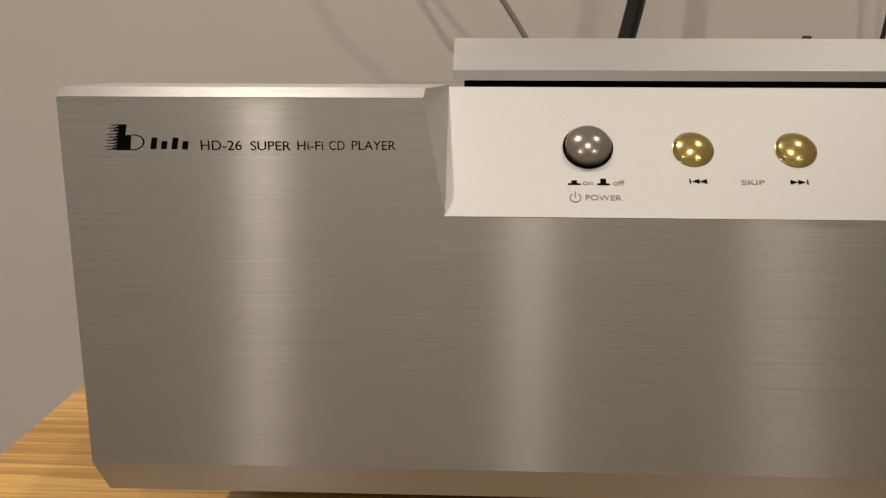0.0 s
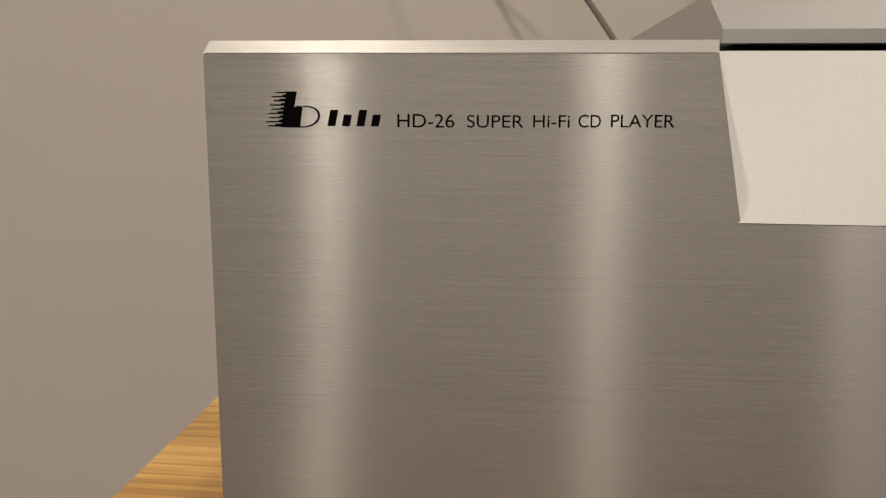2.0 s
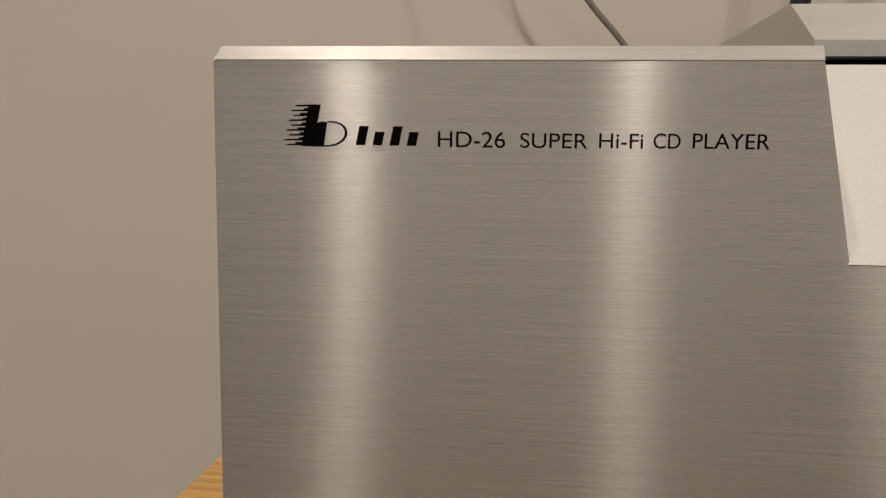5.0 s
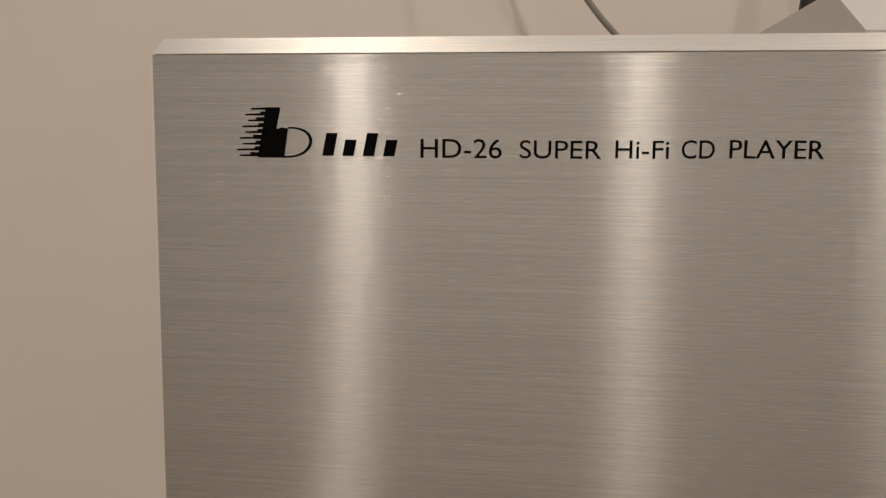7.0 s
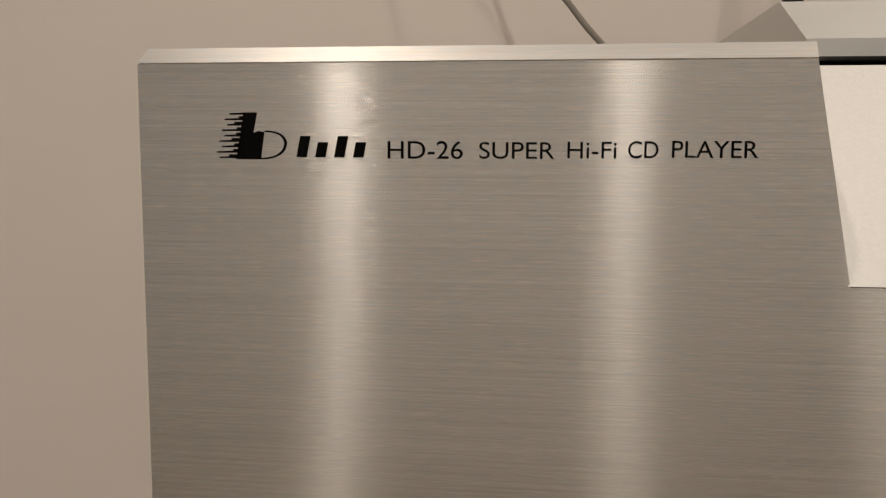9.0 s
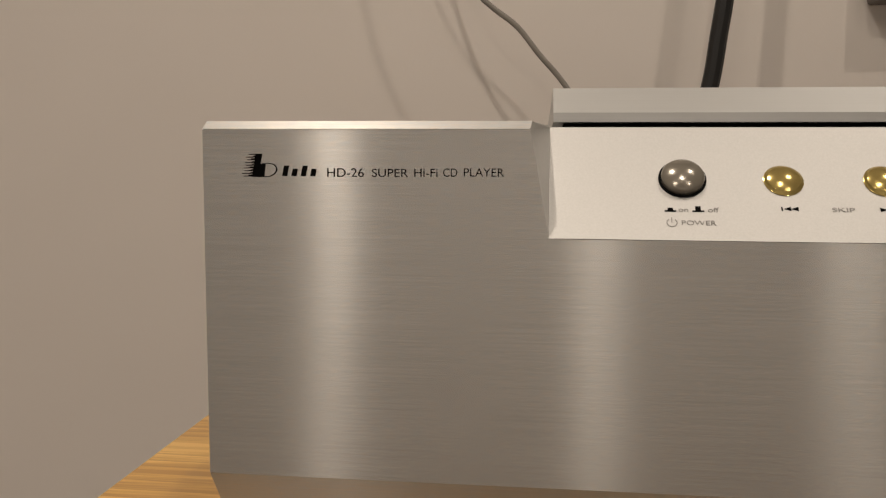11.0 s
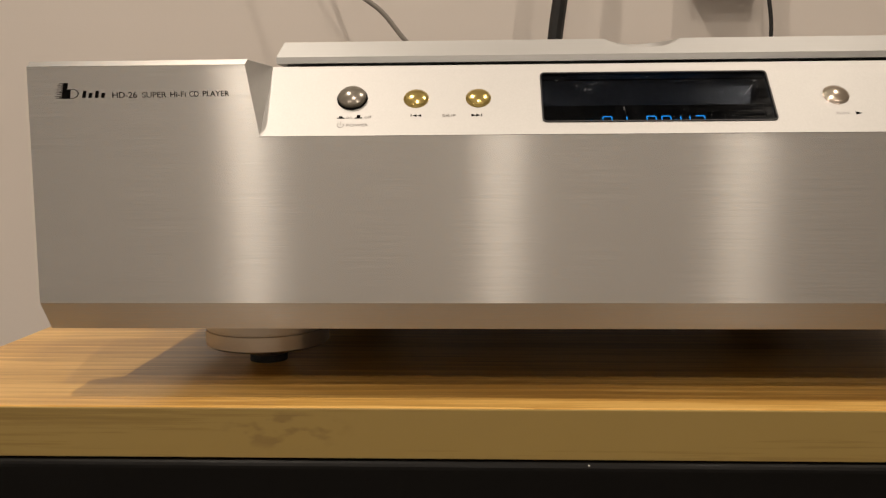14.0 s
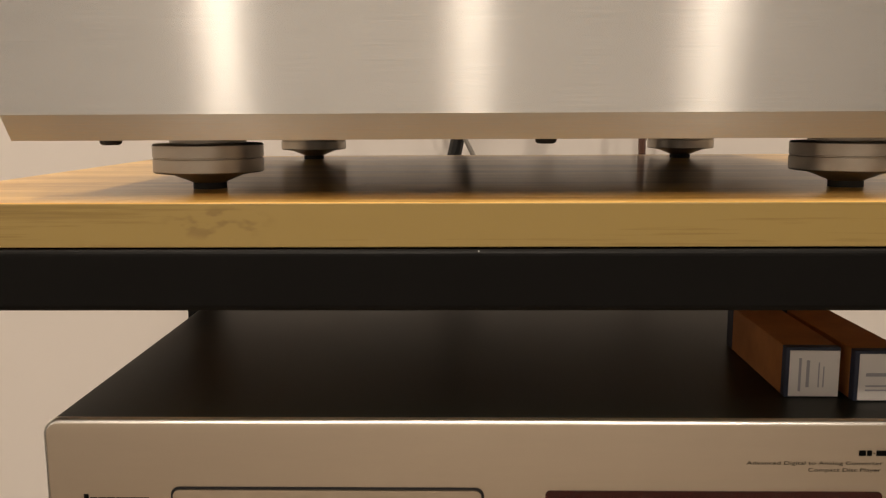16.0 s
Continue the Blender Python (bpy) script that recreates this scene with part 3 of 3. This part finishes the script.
# scuffs on the window: short strokes as (x, y, length, direction, width) in millimetres and degrees
bm = bmesh.new()
for x, y, reach, way, wide in ((-24.6, 19.9, 2.6, 62, 0.16), (-23.4, 20.8, 1.9, 10, 0.30), (-22.4, 22.9, 2.6, 33, 0.14), (-26.8, 22.4, 1.0, 100, 0.35), (-19.9, 24.1, 0.6, 60, 0.45), (-22.9, 19.6, 1.3, -30, 0.16), (-34.5, 25.9, 1.3, -8, 0.22), (-2.2, 27.2, 0.5, 0, 0.30), (-5.2, 26.5, 0.6, 20, 0.22), (7.3, 24.6, 0.8, 40, 0.30),
                             (-11.8, 13.4, 3.4, -77, 0.13), (30.0, 17.8, 1.7, 140, 0.20), (30.2, 17.8, 7.0, 52, 0.14), (34.2, 25.0, 1.6, -25, 0.25), (11.0, 25.2, 0.7, 15, 0.25), (9.4, 18.5, 1.0, 70, 0.16), (36.4, 8.6, 0.9, 10, 0.16)):
    c0, s0 = math.cos(radians(way)), math.sin(radians(way))
    prism([((x + u * c0 - v * s0) * 0.001, (y + u * s0 + v * c0) * 0.001) for u, v in ((0, 0), (reach * 0.4, -wide / 2), (reach, -wide * 0.1), (reach * 0.9, wide * 0.25), (reach * 0.5, wide / 2))], 0.00001, bm)
on_panel("window_scuff", bm, M_SCUFF, 0, 0, "pale scuffs and scratches on the glass", lift=-0.00006)
bm = bmesh.new()
ring = [(x - DW, y + DB) for x, y in rounded(2 * DW, DT - DB, 0.0016, 4)]
inn = [(x - DW + 0.0005, y + DB + 0.0005) for x, y in rounded(2 * DW - 0.001, DT - DB - 0.001, 0.0012, 4)]
o = [bm.verts.new((x, y, 0.0003)) for x, y in ring]
i_ = [bm.verts.new((x, y, 0.0003)) for x, y in inn]
i2 = [bm.verts.new((x, y, -0.0008)) for x, y in inn]
for k in range(len(o)):
    j = (k + 1) % len(o)
    bm.faces.new((o[k], o[j], i_[j], i_[k]))
    bm.faces.new((i_[k], i_[j], i2[j], i2[k]))
on_panel("window_gasket", bm, M_DARK, 0, 0)

SEGS = {"a": (0.1, 0.9, 0.94, 1.0), "b": (0.9, 1.0, 0.53, 0.95), "c": (0.9, 1.0, 0.05, 0.47), "d": (0.1, 0.9, 0.0, 0.06), "e": (0.0, 0.1, 0.05, 0.47), "f": (0.0, 0.1, 0.53, 0.95), "g": (0.1, 0.9, 0.47, 0.53)}
DIGITS = {"4": "bcfg", "0": "abcdef", "1": "bc", "2": "abged", "3": "abgcd"}


def digit(ch, w=0.0035, h=0.0062):
    return bars([(x0 * w, x1 * w, y0 * h, y1 * h) for k, (x0, x1, y0, y1) in SEGS.items() if k in DIGITS[ch]])


for ch, x in (("0", -0.0175), ("1", -0.0122), ("0", -0.0020), ("0", 0.0032), ("4", 0.0098), ("3", 0.0150)):
    on_panel("display_digit", digit(ch), M_DIGIT, x, 0.0104, "glowing blue digit", lift=-0.0088)
on_panel("display_colon", bars([(0, 0.0006, 0.0018, 0.0024), (0, 0.0006, 0.0038, 0.0044)]), M_DIGIT, 0.0080, 0.0104, lift=-0.0088)
on_panel("play_mark", prism([(0, 0.0022), (0.0018, 0.0034), (0, 0.0046)], 0.00005), M_DIGIT, -0.0215, 0.0104, lift=-0.0088)


def dome(r, tall, collar):
    prof = [(r + collar, -0.003), (r + collar, 0.0002), (r * 1.0, 0.0003)]
    ball = (r * r + tall * tall) / (2 * tall)
    reach = math.asin(r / ball)
    for i in range(1, 15):
        a = reach * (1 - i / 14)
        prof.append((max(ball * math.sin(a), 0.00003), 0.0006 + ball * math.cos(a) - (ball - tall)))
    return lathe(prof, 48)


power = on_panel("power_button", dome(0.0049, 0.0014, 0.0), M_NICKEL, -0.1055, 0.0174, "domed nickel power button", 35, lift=0.0012)
on_panel("button_ring", lathe([(0.0050, -0.001), (0.0054, -0.001), (0.0054, 0.0004), (0.0050, 0.0004)], 40), M_GAP, -0.1055, 0.0174, "", 50)
for x, mat in ((-0.0831, M_BRASS), (-0.0614, M_BRASS), (0.0610, M_BRONZE), (0.0827, M_BRONZE), (0.1044, M_BRONZE)):
    on_panel("push_button", dome(0.0041, 0.0009, 0.0003), mat, x, 0.0171, "domed brass push button" if mat is M_BRASS else "domed bronze-grey push button", 50)


def print_on_panel(text, x, y, w, h, mat=None):
    on_panel("lettering", words(text, w, h), mat or M_PALE_INK, x, y, lift=0.00026)


print_on_panel("POWER", -0.1066, 0.0042, 0.0075, 0.0013)
print_on_panel("on", -0.1070, 0.0079, 0.0021, 0.0013)
print_on_panel("off", -0.1006, 0.0079, 0.0024, 0.0013)
print_on_panel("SKIP", -0.0739, 0.0083, 0.0048, 0.0012)
on_panel("switch_mark", bars([(0, 0.0026, 0, 0.0004), (0.0007, 0.0019, 0.0004, 0.0011)]), M_INK, -0.1101, 0.0079, lift=0.00026)
on_panel("switch_mark", bars([(0, 0.0026, 0, 0.0004), (0.0007, 0.0019, 0.0004, 0.0016)]), M_INK, -0.1040, 0.0079, lift=0.00026)


def arrows(mirror):
    bm2 = bmesh.new()
    s = -1 if mirror else 1
    for k in (0, 1):
        tri = [(s * k * 0.0016, 0), (s * (k * 0.0016 + 0.0016), 0.0006), (s * k * 0.0016, 0.0012)]
        prism(tri if s > 0 else tri[::-1], 0.00004, bm2)
    q = [(s * 0.0034, 0), (s * 0.0037, 0), (s * 0.0037, 0.0012), (s * 0.0034, 0.0012)]
    prism(q if s > 0 else q[::-1], 0.00004, bm2)
    return bm2


on_panel("skip_mark", arrows(True), M_INK, -0.0810, 0.0084, lift=0.0003)
on_panel("skip_mark", arrows(False), M_INK, -0.0638, 0.0084, lift=0.0003)
bm = bmesh.new()
for k in range(26):
    a0, a1 = radians(125 + 290 * k / 26), radians(125 + 290 * (k + 1) / 26)
    prism([(0.0010 * math.cos(a0), 0.0010 * math.sin(a0)), (0.0012 * math.cos(a0), 0.0012 * math.sin(a0)), (0.0012 * math.cos(a1), 0.0012 * math.sin(a1)), (0.0010 * math.cos(a1), 0.0010 * math.sin(a1))], 0.00004, bm)
prism([(-0.0001, 0.0), (0.0001, 0.0), (0.0001, 0.0015), (-0.0001, 0.0015)], 0.00004, bm)
on_panel("power_mark", bm, M_PALE_INK, -0.1087, 0.0048, lift=0.0003)
print_on_panel("PLAY", 0.0592, 0.0080, 0.0046, 0.0011, M_FAINT_INK)
on_panel("play_arrow", prism([(0, 0), (0.0022, 0.0007), (0, 0.0014)], 0.00004), M_INK, 0.0656, 0.0078, lift=0.0003)
on_panel("lettering", bars([(0, 0.0014, 0, 0.001), (0.0017, 0.0031, 0, 0.001), (0.0034, 0.0062, 0, 0.001)]), M_FAINT_INK, 0.0806, 0.0080, lift=0.00026)
on_panel("lettering", bars([(0, 0.0014, 0, 0.001), (0.0017, 0.0040, 0, 0.001)]), M_FAINT_INK, 0.1034, 0.0080, lift=0.00026)

# print on the brushed plate
ON_FACE = Matrix.Rotation(radians(90), 4, "X")


def on_face(name, bm2, mat, x, z, label=""):
    ob = part(name, bm2, mat, player, label)
    ob.matrix_basis = Matrix.Translation((x, -0.00006, z)) @ ON_FACE
    return in_player(ob)


BASE = 0.10630
for text, x, w, h, up in (("HD-26", -0.1862, 0.0085, 0.00200, 0.00012), ("SUPER", -0.17585, 0.0083, 0.00186, 0.00017), ("Hi-Fi", -0.16615, 0.0053, 0.00186, 0.00025), ("CD", -0.1596, 0.0032, 0.00186, 0.00031), ("PLAYER", -0.15495, 0.0090, 0.00186, 0.00037)):
    on_face("lettering", words(text, w, h), M_INK, x, BASE + up)
MM = 0.001
bm = bmesh.new()
prism([(x * MM, y * MM) for x, y in ((-2.95, 0), (0, 0), (0.12, 0.9), (0.45, 3.1), (-0.25, 3.22), (-0.85, 3.0), (-0.37, 5.33), (-1.95, 5.33))], 0.00005, bm)
for k in range(9):
    z = 0.12 + k * 0.62
    x = -2.95 + z * 0.187
    tip = x - (2.50 if k % 2 else 2.05) + 0.05 * k
    step = x - (0.85 if k % 3 == 0 else 0.45)
    prism([(p * MM, q * MM) for p, q in ((tip, z), (x + 0.3, z), (x + 0.3, z + 0.25), (tip + 0.05, z + 0.17))], 0.00005, bm)
    if k < 8:
        prism([(p * MM, q * MM) for p, q in ((step, z + 0.22), (x + 0.3, z + 0.22), (x + 0.3, z + 0.44), (step, z + 0.44))], 0.00005, bm)
outer, inner = [], []
for k in range(33):
    a0 = radians(-90 + 180 * k / 32)
    c0, s0 = max(math.cos(a0), 0.0) ** 0.8, math.sin(a0)
    outer.append(((0.0 + 0.24 * (s0 + 1) + 2.85 * c0) * MM, (1.64 + 1.64 * s0) * MM))
    inner.append(((0.0 + 0.24 * (s0 + 1) + 2.52 * c0) * MM, (1.64 + 1.45 * s0) * MM))
for k in range(32):
    prism([outer[k], outer[k + 1], inner[k + 1], inner[k]], 0.00005, bm)
on_face("maker_mark", bm, M_INK, -0.2010, BASE - 0.00005, "black printed emblem")
bm = bmesh.new()
for x, w, h in ((0.0, 0.0012, 0.0024), (0.0022, 0.0012, 0.0017), (0.0044, 0.0012, 0.0024), (0.0066, 0.0012, 0.0017)):
    prism([(x, 0), (x + w, 0), (x + w + 0.2 * h, h), (x + 0.2 * h, h)], 0.00005, bm)
on_face("maker_name", bm, M_INK, -0.1968, BASE + 0.00022, "black printed slanted bars")

# body behind the plate
in_player(part("body", box(-0.2060, 0.2060, DEPTH + 0.0002, 0.392, BOT_Z + 0.001, 0.1045, 0.001), M_DARK, player, "dark folded steel case"))
in_player(part("top_cover", box(-0.2075, 0.2075, DEPTH + 0.0012, 0.390, 0.1047, 0.1068, 0.0006), M_COVER, player, "thin aluminium top cover"))

# added block: keeps wall light from showing through the gap below the lid
in_player(part("lid_light_block", box(-0.1325, 0.1325, 0.0290, 0.296, 0.1069, 0.1198, 0.0004), M_GAP, player, "added black block that stops light under the lid"))
# lid: a low plate with a sloped front and a thumb scoop
LX, LF, LS, LB, Z0, Z1, Z2 = 0.1350, 0.0240, 0.0385, 0.300, 0.1199, 0.1222, 0.1294
xs = sorted(set([-LX, LX] + [round(-0.105 + 0.21 * i / 10, 5) for i in range(11)] + [round(-0.016 + 0.0009 * i, 5) for i in range(36)]))
ys = [LF + (LS - LF) * i / 14 for i in range(15)] + [LS + 0.0009 * i for i in range(1, 16)] + [0.08, 0.16, LB]


def lid_height(x, y):
    flat = Z2 if y >= LS else Z1 + (Z2 - Z1) * (y - LF) / (LS - LF)
    cut = Z2 - 0.0042 + 0.0042 * abs(x / 0.0136) ** 2.4 + max(0, y - 0.0395) * 0.30
    return min(flat, max(cut, Z1 + 0.0016))


bm = bmesh.new()
grid = [[bm.verts.new((x, y, lid_height(x, y))) for x in xs] for y in ys]
for r0, r1 in zip(grid, grid[1:]):
    for i in range(len(xs) - 1):
        bm.faces.new((r0[i], r0[i + 1], r1[i + 1], r1[i]))
low = [[bm.verts.new((x, y, Z0)) for x in xs] for y in (LF, LB)]
for i in range(len(xs) - 1):
    bm.faces.new((low[0][i], low[0][i + 1], grid[0][i + 1], grid[0][i]))
    bm.faces.new((low[1][i + 1], low[1][i], grid[-1][i], grid[-1][i + 1]))
    bm.faces.new((low[0][i + 1], low[0][i], low[1][i], low[1][i + 1]))
for k in (0, -1):
    rim = [low[0][k]] + [row[k] for row in grid] + [low[1][k]]
    bm.faces.new(rim if k else rim[::-1])
in_player(part("lid", bm, M_LID, player, "sliding aluminium lid with a thumb scoop", 25))

# feet
FOOT_R = 0.0255
for fx, fy in ((-0.1503, 0.0615), (0.1489, 0.0615), (-0.1480, 0.342), (0.1432, 0.342)):
    foot = part("foot", lathe([(0.0176, 0.0242), (0.0176, 0.0216), (FOOT_R - 0.0006, 0.0212), (FOOT_R, 0.0205), (FOOT_R, 0.0152), (FOOT_R - 0.0005, 0.0149), (FOOT_R - 0.0005, 0.0145), (FOOT_R, 0.0142), (FOOT_R, 0.0085), (FOOT_R - 0.0008, 0.0078), (0.0170, 0.0068), (0.0085, 0.0034), (0.0080, 0.0030)], 64), M_FOOT, player, "turned champagne nickel foot", 30, Matrix.Translation((fx, fy, SHELF)))
    in_player(foot)
    part("rubber_tip", lathe([(0.0078, 0.0034), (0.0078, 0.0)], 32), M_RUBBER, foot, "", 40)
for sx, sy in ((-0.1858, 0.035), (0.0059, 0.035)):
    in_player(part("screw", lathe([(0.0034, -0.0026), (0.0046, -0.0019), (0.0048, 0.0001)], 20), M_DARK, player, "", 40, Matrix.Translation((sx, sy, BOT_Z - 0.0001))))

in_rack(part("fleck", lathe([(0.00035, 0.0), (0.0003, 0.0002)], 10), M_SHINY, rack, "", None, Matrix.Translation((-0.0244, RACK_F - 0.0011, SHELF - TH - 0.0012)) @ Matrix.Rotation(radians(55), 4, "X")))

# ---- the champagne player on the lower shelf ----
LOW_TOP, LOW_F = -0.0958, 0.0120
low_player = thing("lower_cd_player", "champagne-faced disc player with a black top cover", "disc player", at=(0, 0.2, LOW_SHELF))


def in_low(ob):
    ob.matrix_parent_inverse = Matrix.Translation((0, -0.2, -LOW_SHELF))
    return ob


def on_low(name, bm2, mat, x, z, label="", out=0.0, smooth=None):
    ob = part(name, bm2, mat, low_player, label, smooth)
    ob.matrix_basis = Matrix.Translation((x, LOW_F - out, z)) @ ON_FACE
    return in_low(ob)


LH, LL = 0.132, 0.2155
EDGE_R = 0.0028
steps = [(0.0, -0.0035)] + [(EDGE_R * (1 - math.cos(radians(18 * i))), -EDGE_R * (1 - math.sin(radians(18 * i)))) for i in range(6)]
bm = bmesh.new()
rims = [[bm.verts.new((x + d, y + d, z)) for x, y in rounded(2 * LL - 2 * d, LH - 2 * d, 0.0075 - d, 8)] for d, z in steps]
for lower, upper in zip(rims, rims[1:]):
    for k in range(len(lower)):
        j = (k + 1) % len(lower)
        bm.faces.new((lower[k], lower[j], upper[j], upper[k]))
bm.faces.new(rims[0][::-1])
bm.faces.new(rims[-1])
low_front = on_low("front_panel", bm, M_CHAMPAGNE, -LL, LOW_TOP - LH, "champagne satin aluminium front", 0, 30)
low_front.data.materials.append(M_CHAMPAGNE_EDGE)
# the rounded rim takes the colour with the highlight in it
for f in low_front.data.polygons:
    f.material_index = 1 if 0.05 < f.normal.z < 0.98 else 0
in_low(part("top_cover", box(-LL + 0.0040, LL - 0.0040, LOW_F + 0.0037, 0.36, LOW_TOP - LH + 0.004, LOW_TOP - 0.0008, 0.0012), M_BLACK_PAINT, low_player, "satin black steel cover"))
for fx in (-0.17, 0.17):
    for fy in (0.05, 0.31):
        in_low(part("foot", lathe([(0.018, 0), (0.02, 0.003), (0.02, LOW_TOP - LH + 0.0041 - LOW_SHELF)], 32), M_RUBBER, low_player, "", 40, Matrix.Translation((fx, fy, LOW_SHELF))))
tray = on_low("disc_tray", prism(rounded(0.1360, 0.030, 0.003, 5), 0.0012), M_CHAMPAGNE, -0.1585, LOW_TOP - 0.0620, "closed disc tray", 0.0012, 30)
bm = bmesh.new()
r0, r1 = rounded(0.1384, 0.0324, 0.004, 5), rounded(0.1360, 0.030, 0.003, 5)
va = [bm.verts.new((x - 0.0012, y - 0.0012, 0)) for x, y in r0]
vb = [bm.verts.new((x, y, 0)) for x, y in r1]
for k in range(len(va)):
    j = (k + 1) % len(va)
    bm.faces.new((va[k], va[j], vb[j], vb[k]))
on_low("tray_gap", bm, M_DARK, -0.1585, LOW_TOP - 0.0620, "", 0.0002)
on_low("display_window", prism(rounded(0.1460, 0.034, 0.002, 4), 0.0006), M_RED_GLASS, 0.0055, LOW_TOP - 0.0660, "dark red-black display window", 0.0006)
on_low("lettering", words("Advanced Digital to Analog Converter", 0.0585, 0.0016), M_INK, 0.0923, LOW_TOP - 0.0198, "", 0.0001)
on_low("lettering", words("Compact Disc Player", 0.0312, 0.0016), M_INK, 0.1190, LOW_TOP - 0.0229, "", 0.0001)
on_low("model_mark", bars([(0, 0.0030, 0, 0.0025), (0.0034, 0.0056, 0, 0.0025), (0.0060, 0.0070, 0.001, 0.0014), (0.0074, 0.0150, 0, 0.0025)]), M_INK, 0.1403, LOW_TOP - 0.0157, "", 0.0001)
on_low("maker_mark", bars([(0, 0.0022, 0, 0.004), (0.0026, 0.0060, 0, 0.0025), (0.0064, 0.0100, 0, 0.0025), (0.0104, 0.0140, 0, 0.0025), (0.0144, 0.0290, 0, 0.0025)]), M_INK, -0.1985, LOW_TOP - 0.0385, "", 0.0001)

# two narrow card boxes on it
for k, (bx, by, turn, wide) in enumerate(((0.1200, 0.046, -1.2, 0.0250), (0.1494, 0.040, 0.2, 0.0235))):
    carton = thing("card_box", "narrow brown card box with dark ends and a white label", "box", group="boxes on the lower player", at=(bx, by, LOW_TOP - 0.0008))
    carton.rotation_euler = (0, 0, radians(turn))
    part("sleeve", box(0, wide, 0.0051, 0.0829, 0, 0.0240, 0.0006), M_CARD, carton)
    part("end_flap", box(-0.0001, wide + 0.0001, 0.0, 0.0050, 0.0, 0.0241, 0.0005), M_CARD_BLUE, carton, "dark navy end")
    part("rear_flap", box(-0.0001, wide + 0.0001, 0.0830, 0.0930, 0.0, 0.0241, 0.0005), M_CARD_BLUE, carton, "dark navy end")
    lab = part("label", box(0.0018, wide - 0.0004, -0.0004, -0.0001, 0.0006, 0.0226), M_PAPER, carton, "greyish white paper label")
    if k == 0:
        wr = bars([(0.0060, 0.0072, 0.003, 0.019), (0.0095, 0.0110, 0.005, 0.018), (0.0150, 0.0156, 0.005, 0.017), (0.0172, 0.0178, 0.005, 0.015)])
    else:
        wr = bars([(0.005, 0.019, 0.0120, 0.0136), (0.005, 0.017, 0.0070, 0.0078), (0.005, 0.018, 0.0050, 0.0058)])
    part("lettering", wr, M_FAINT_INK, carton, "", None, Matrix.Translation((0, -0.00045, 0)) @ ON_FACE)

# ---- cables and the socket on the wall ----
def loose_cable(label, pts, r, mat):
    return tagged(part("cable", cable(pts, r), mat), label, "cable")


loose_cable("thick black power cable hanging in front of the wall", [(0.060, 0.66, 0.62), (0.040, 0.645, 0.38), (0.029, 0.64, 0.273), (0.0236, 0.64, 0.230), (0.0165, 0.64, 0.180), (-0.005, 0.64, 0.09), (-0.0355, 0.64, 0.0), (-0.045, 0.65, -0.12), (-0.05, 0.66, FLOOR + 0.009)], 0.0082, M_CABLE)
loose_cable("thin black cable hanging in front of the wall", [(0.25, 0.69, 0.60), (0.255, 0.682, 0.36), (0.257, 0.68, 0.270), (0.2615, 0.68, 0.215), (0.252, 0.68, 0.12), (0.20, 0.67, 0.03), (0.178, 0.66, -0.02), (0.17, 0.67, -0.2), (0.17, 0.68, FLOOR + 0.003)], 0.0022, M_CABLE)
loose_cable("grey signal cable drooping in front of the wall", [(-0.30, 0.66, 0.52), (-0.245, 0.645, 0.35), (-0.2027, 0.64, 0.2768), (-0.188, 0.64, 0.260), (-0.163, 0.64, 0.2405), (-0.142, 0.64, 0.2146), (-0.1136, 0.64, 0.1807), (-0.07, 0.63, 0.11), (-0.03, 0.62, 0.02), (-0.005, 0.62, -0.05), (0.02, 0.63, -0.25), (0.03, 0.65, FLOOR + 0.003)], 0.0027, M_GREY_CABLE)
loose_cable("brown thin cable behind the rack", [(0.176, 0.655, 0.14), (0.1775, 0.65, 0.04), (0.179, 0.65, -0.05), (0.18, 0.66, -0.3), (0.18, 0.67, FLOOR + 0.004)], 0.0042, M_BROWN_CABLE)
socket = thing("wall_socket_strip", "grey plastic socket strip fixed to the wall", "socket", at=(0.217, WALL_Y, 0.268))
part("housing", box(-0.039, 0.039, -0.040, 0.0, 0.0, 0.075, 0.004), M_PLASTIC, socket)
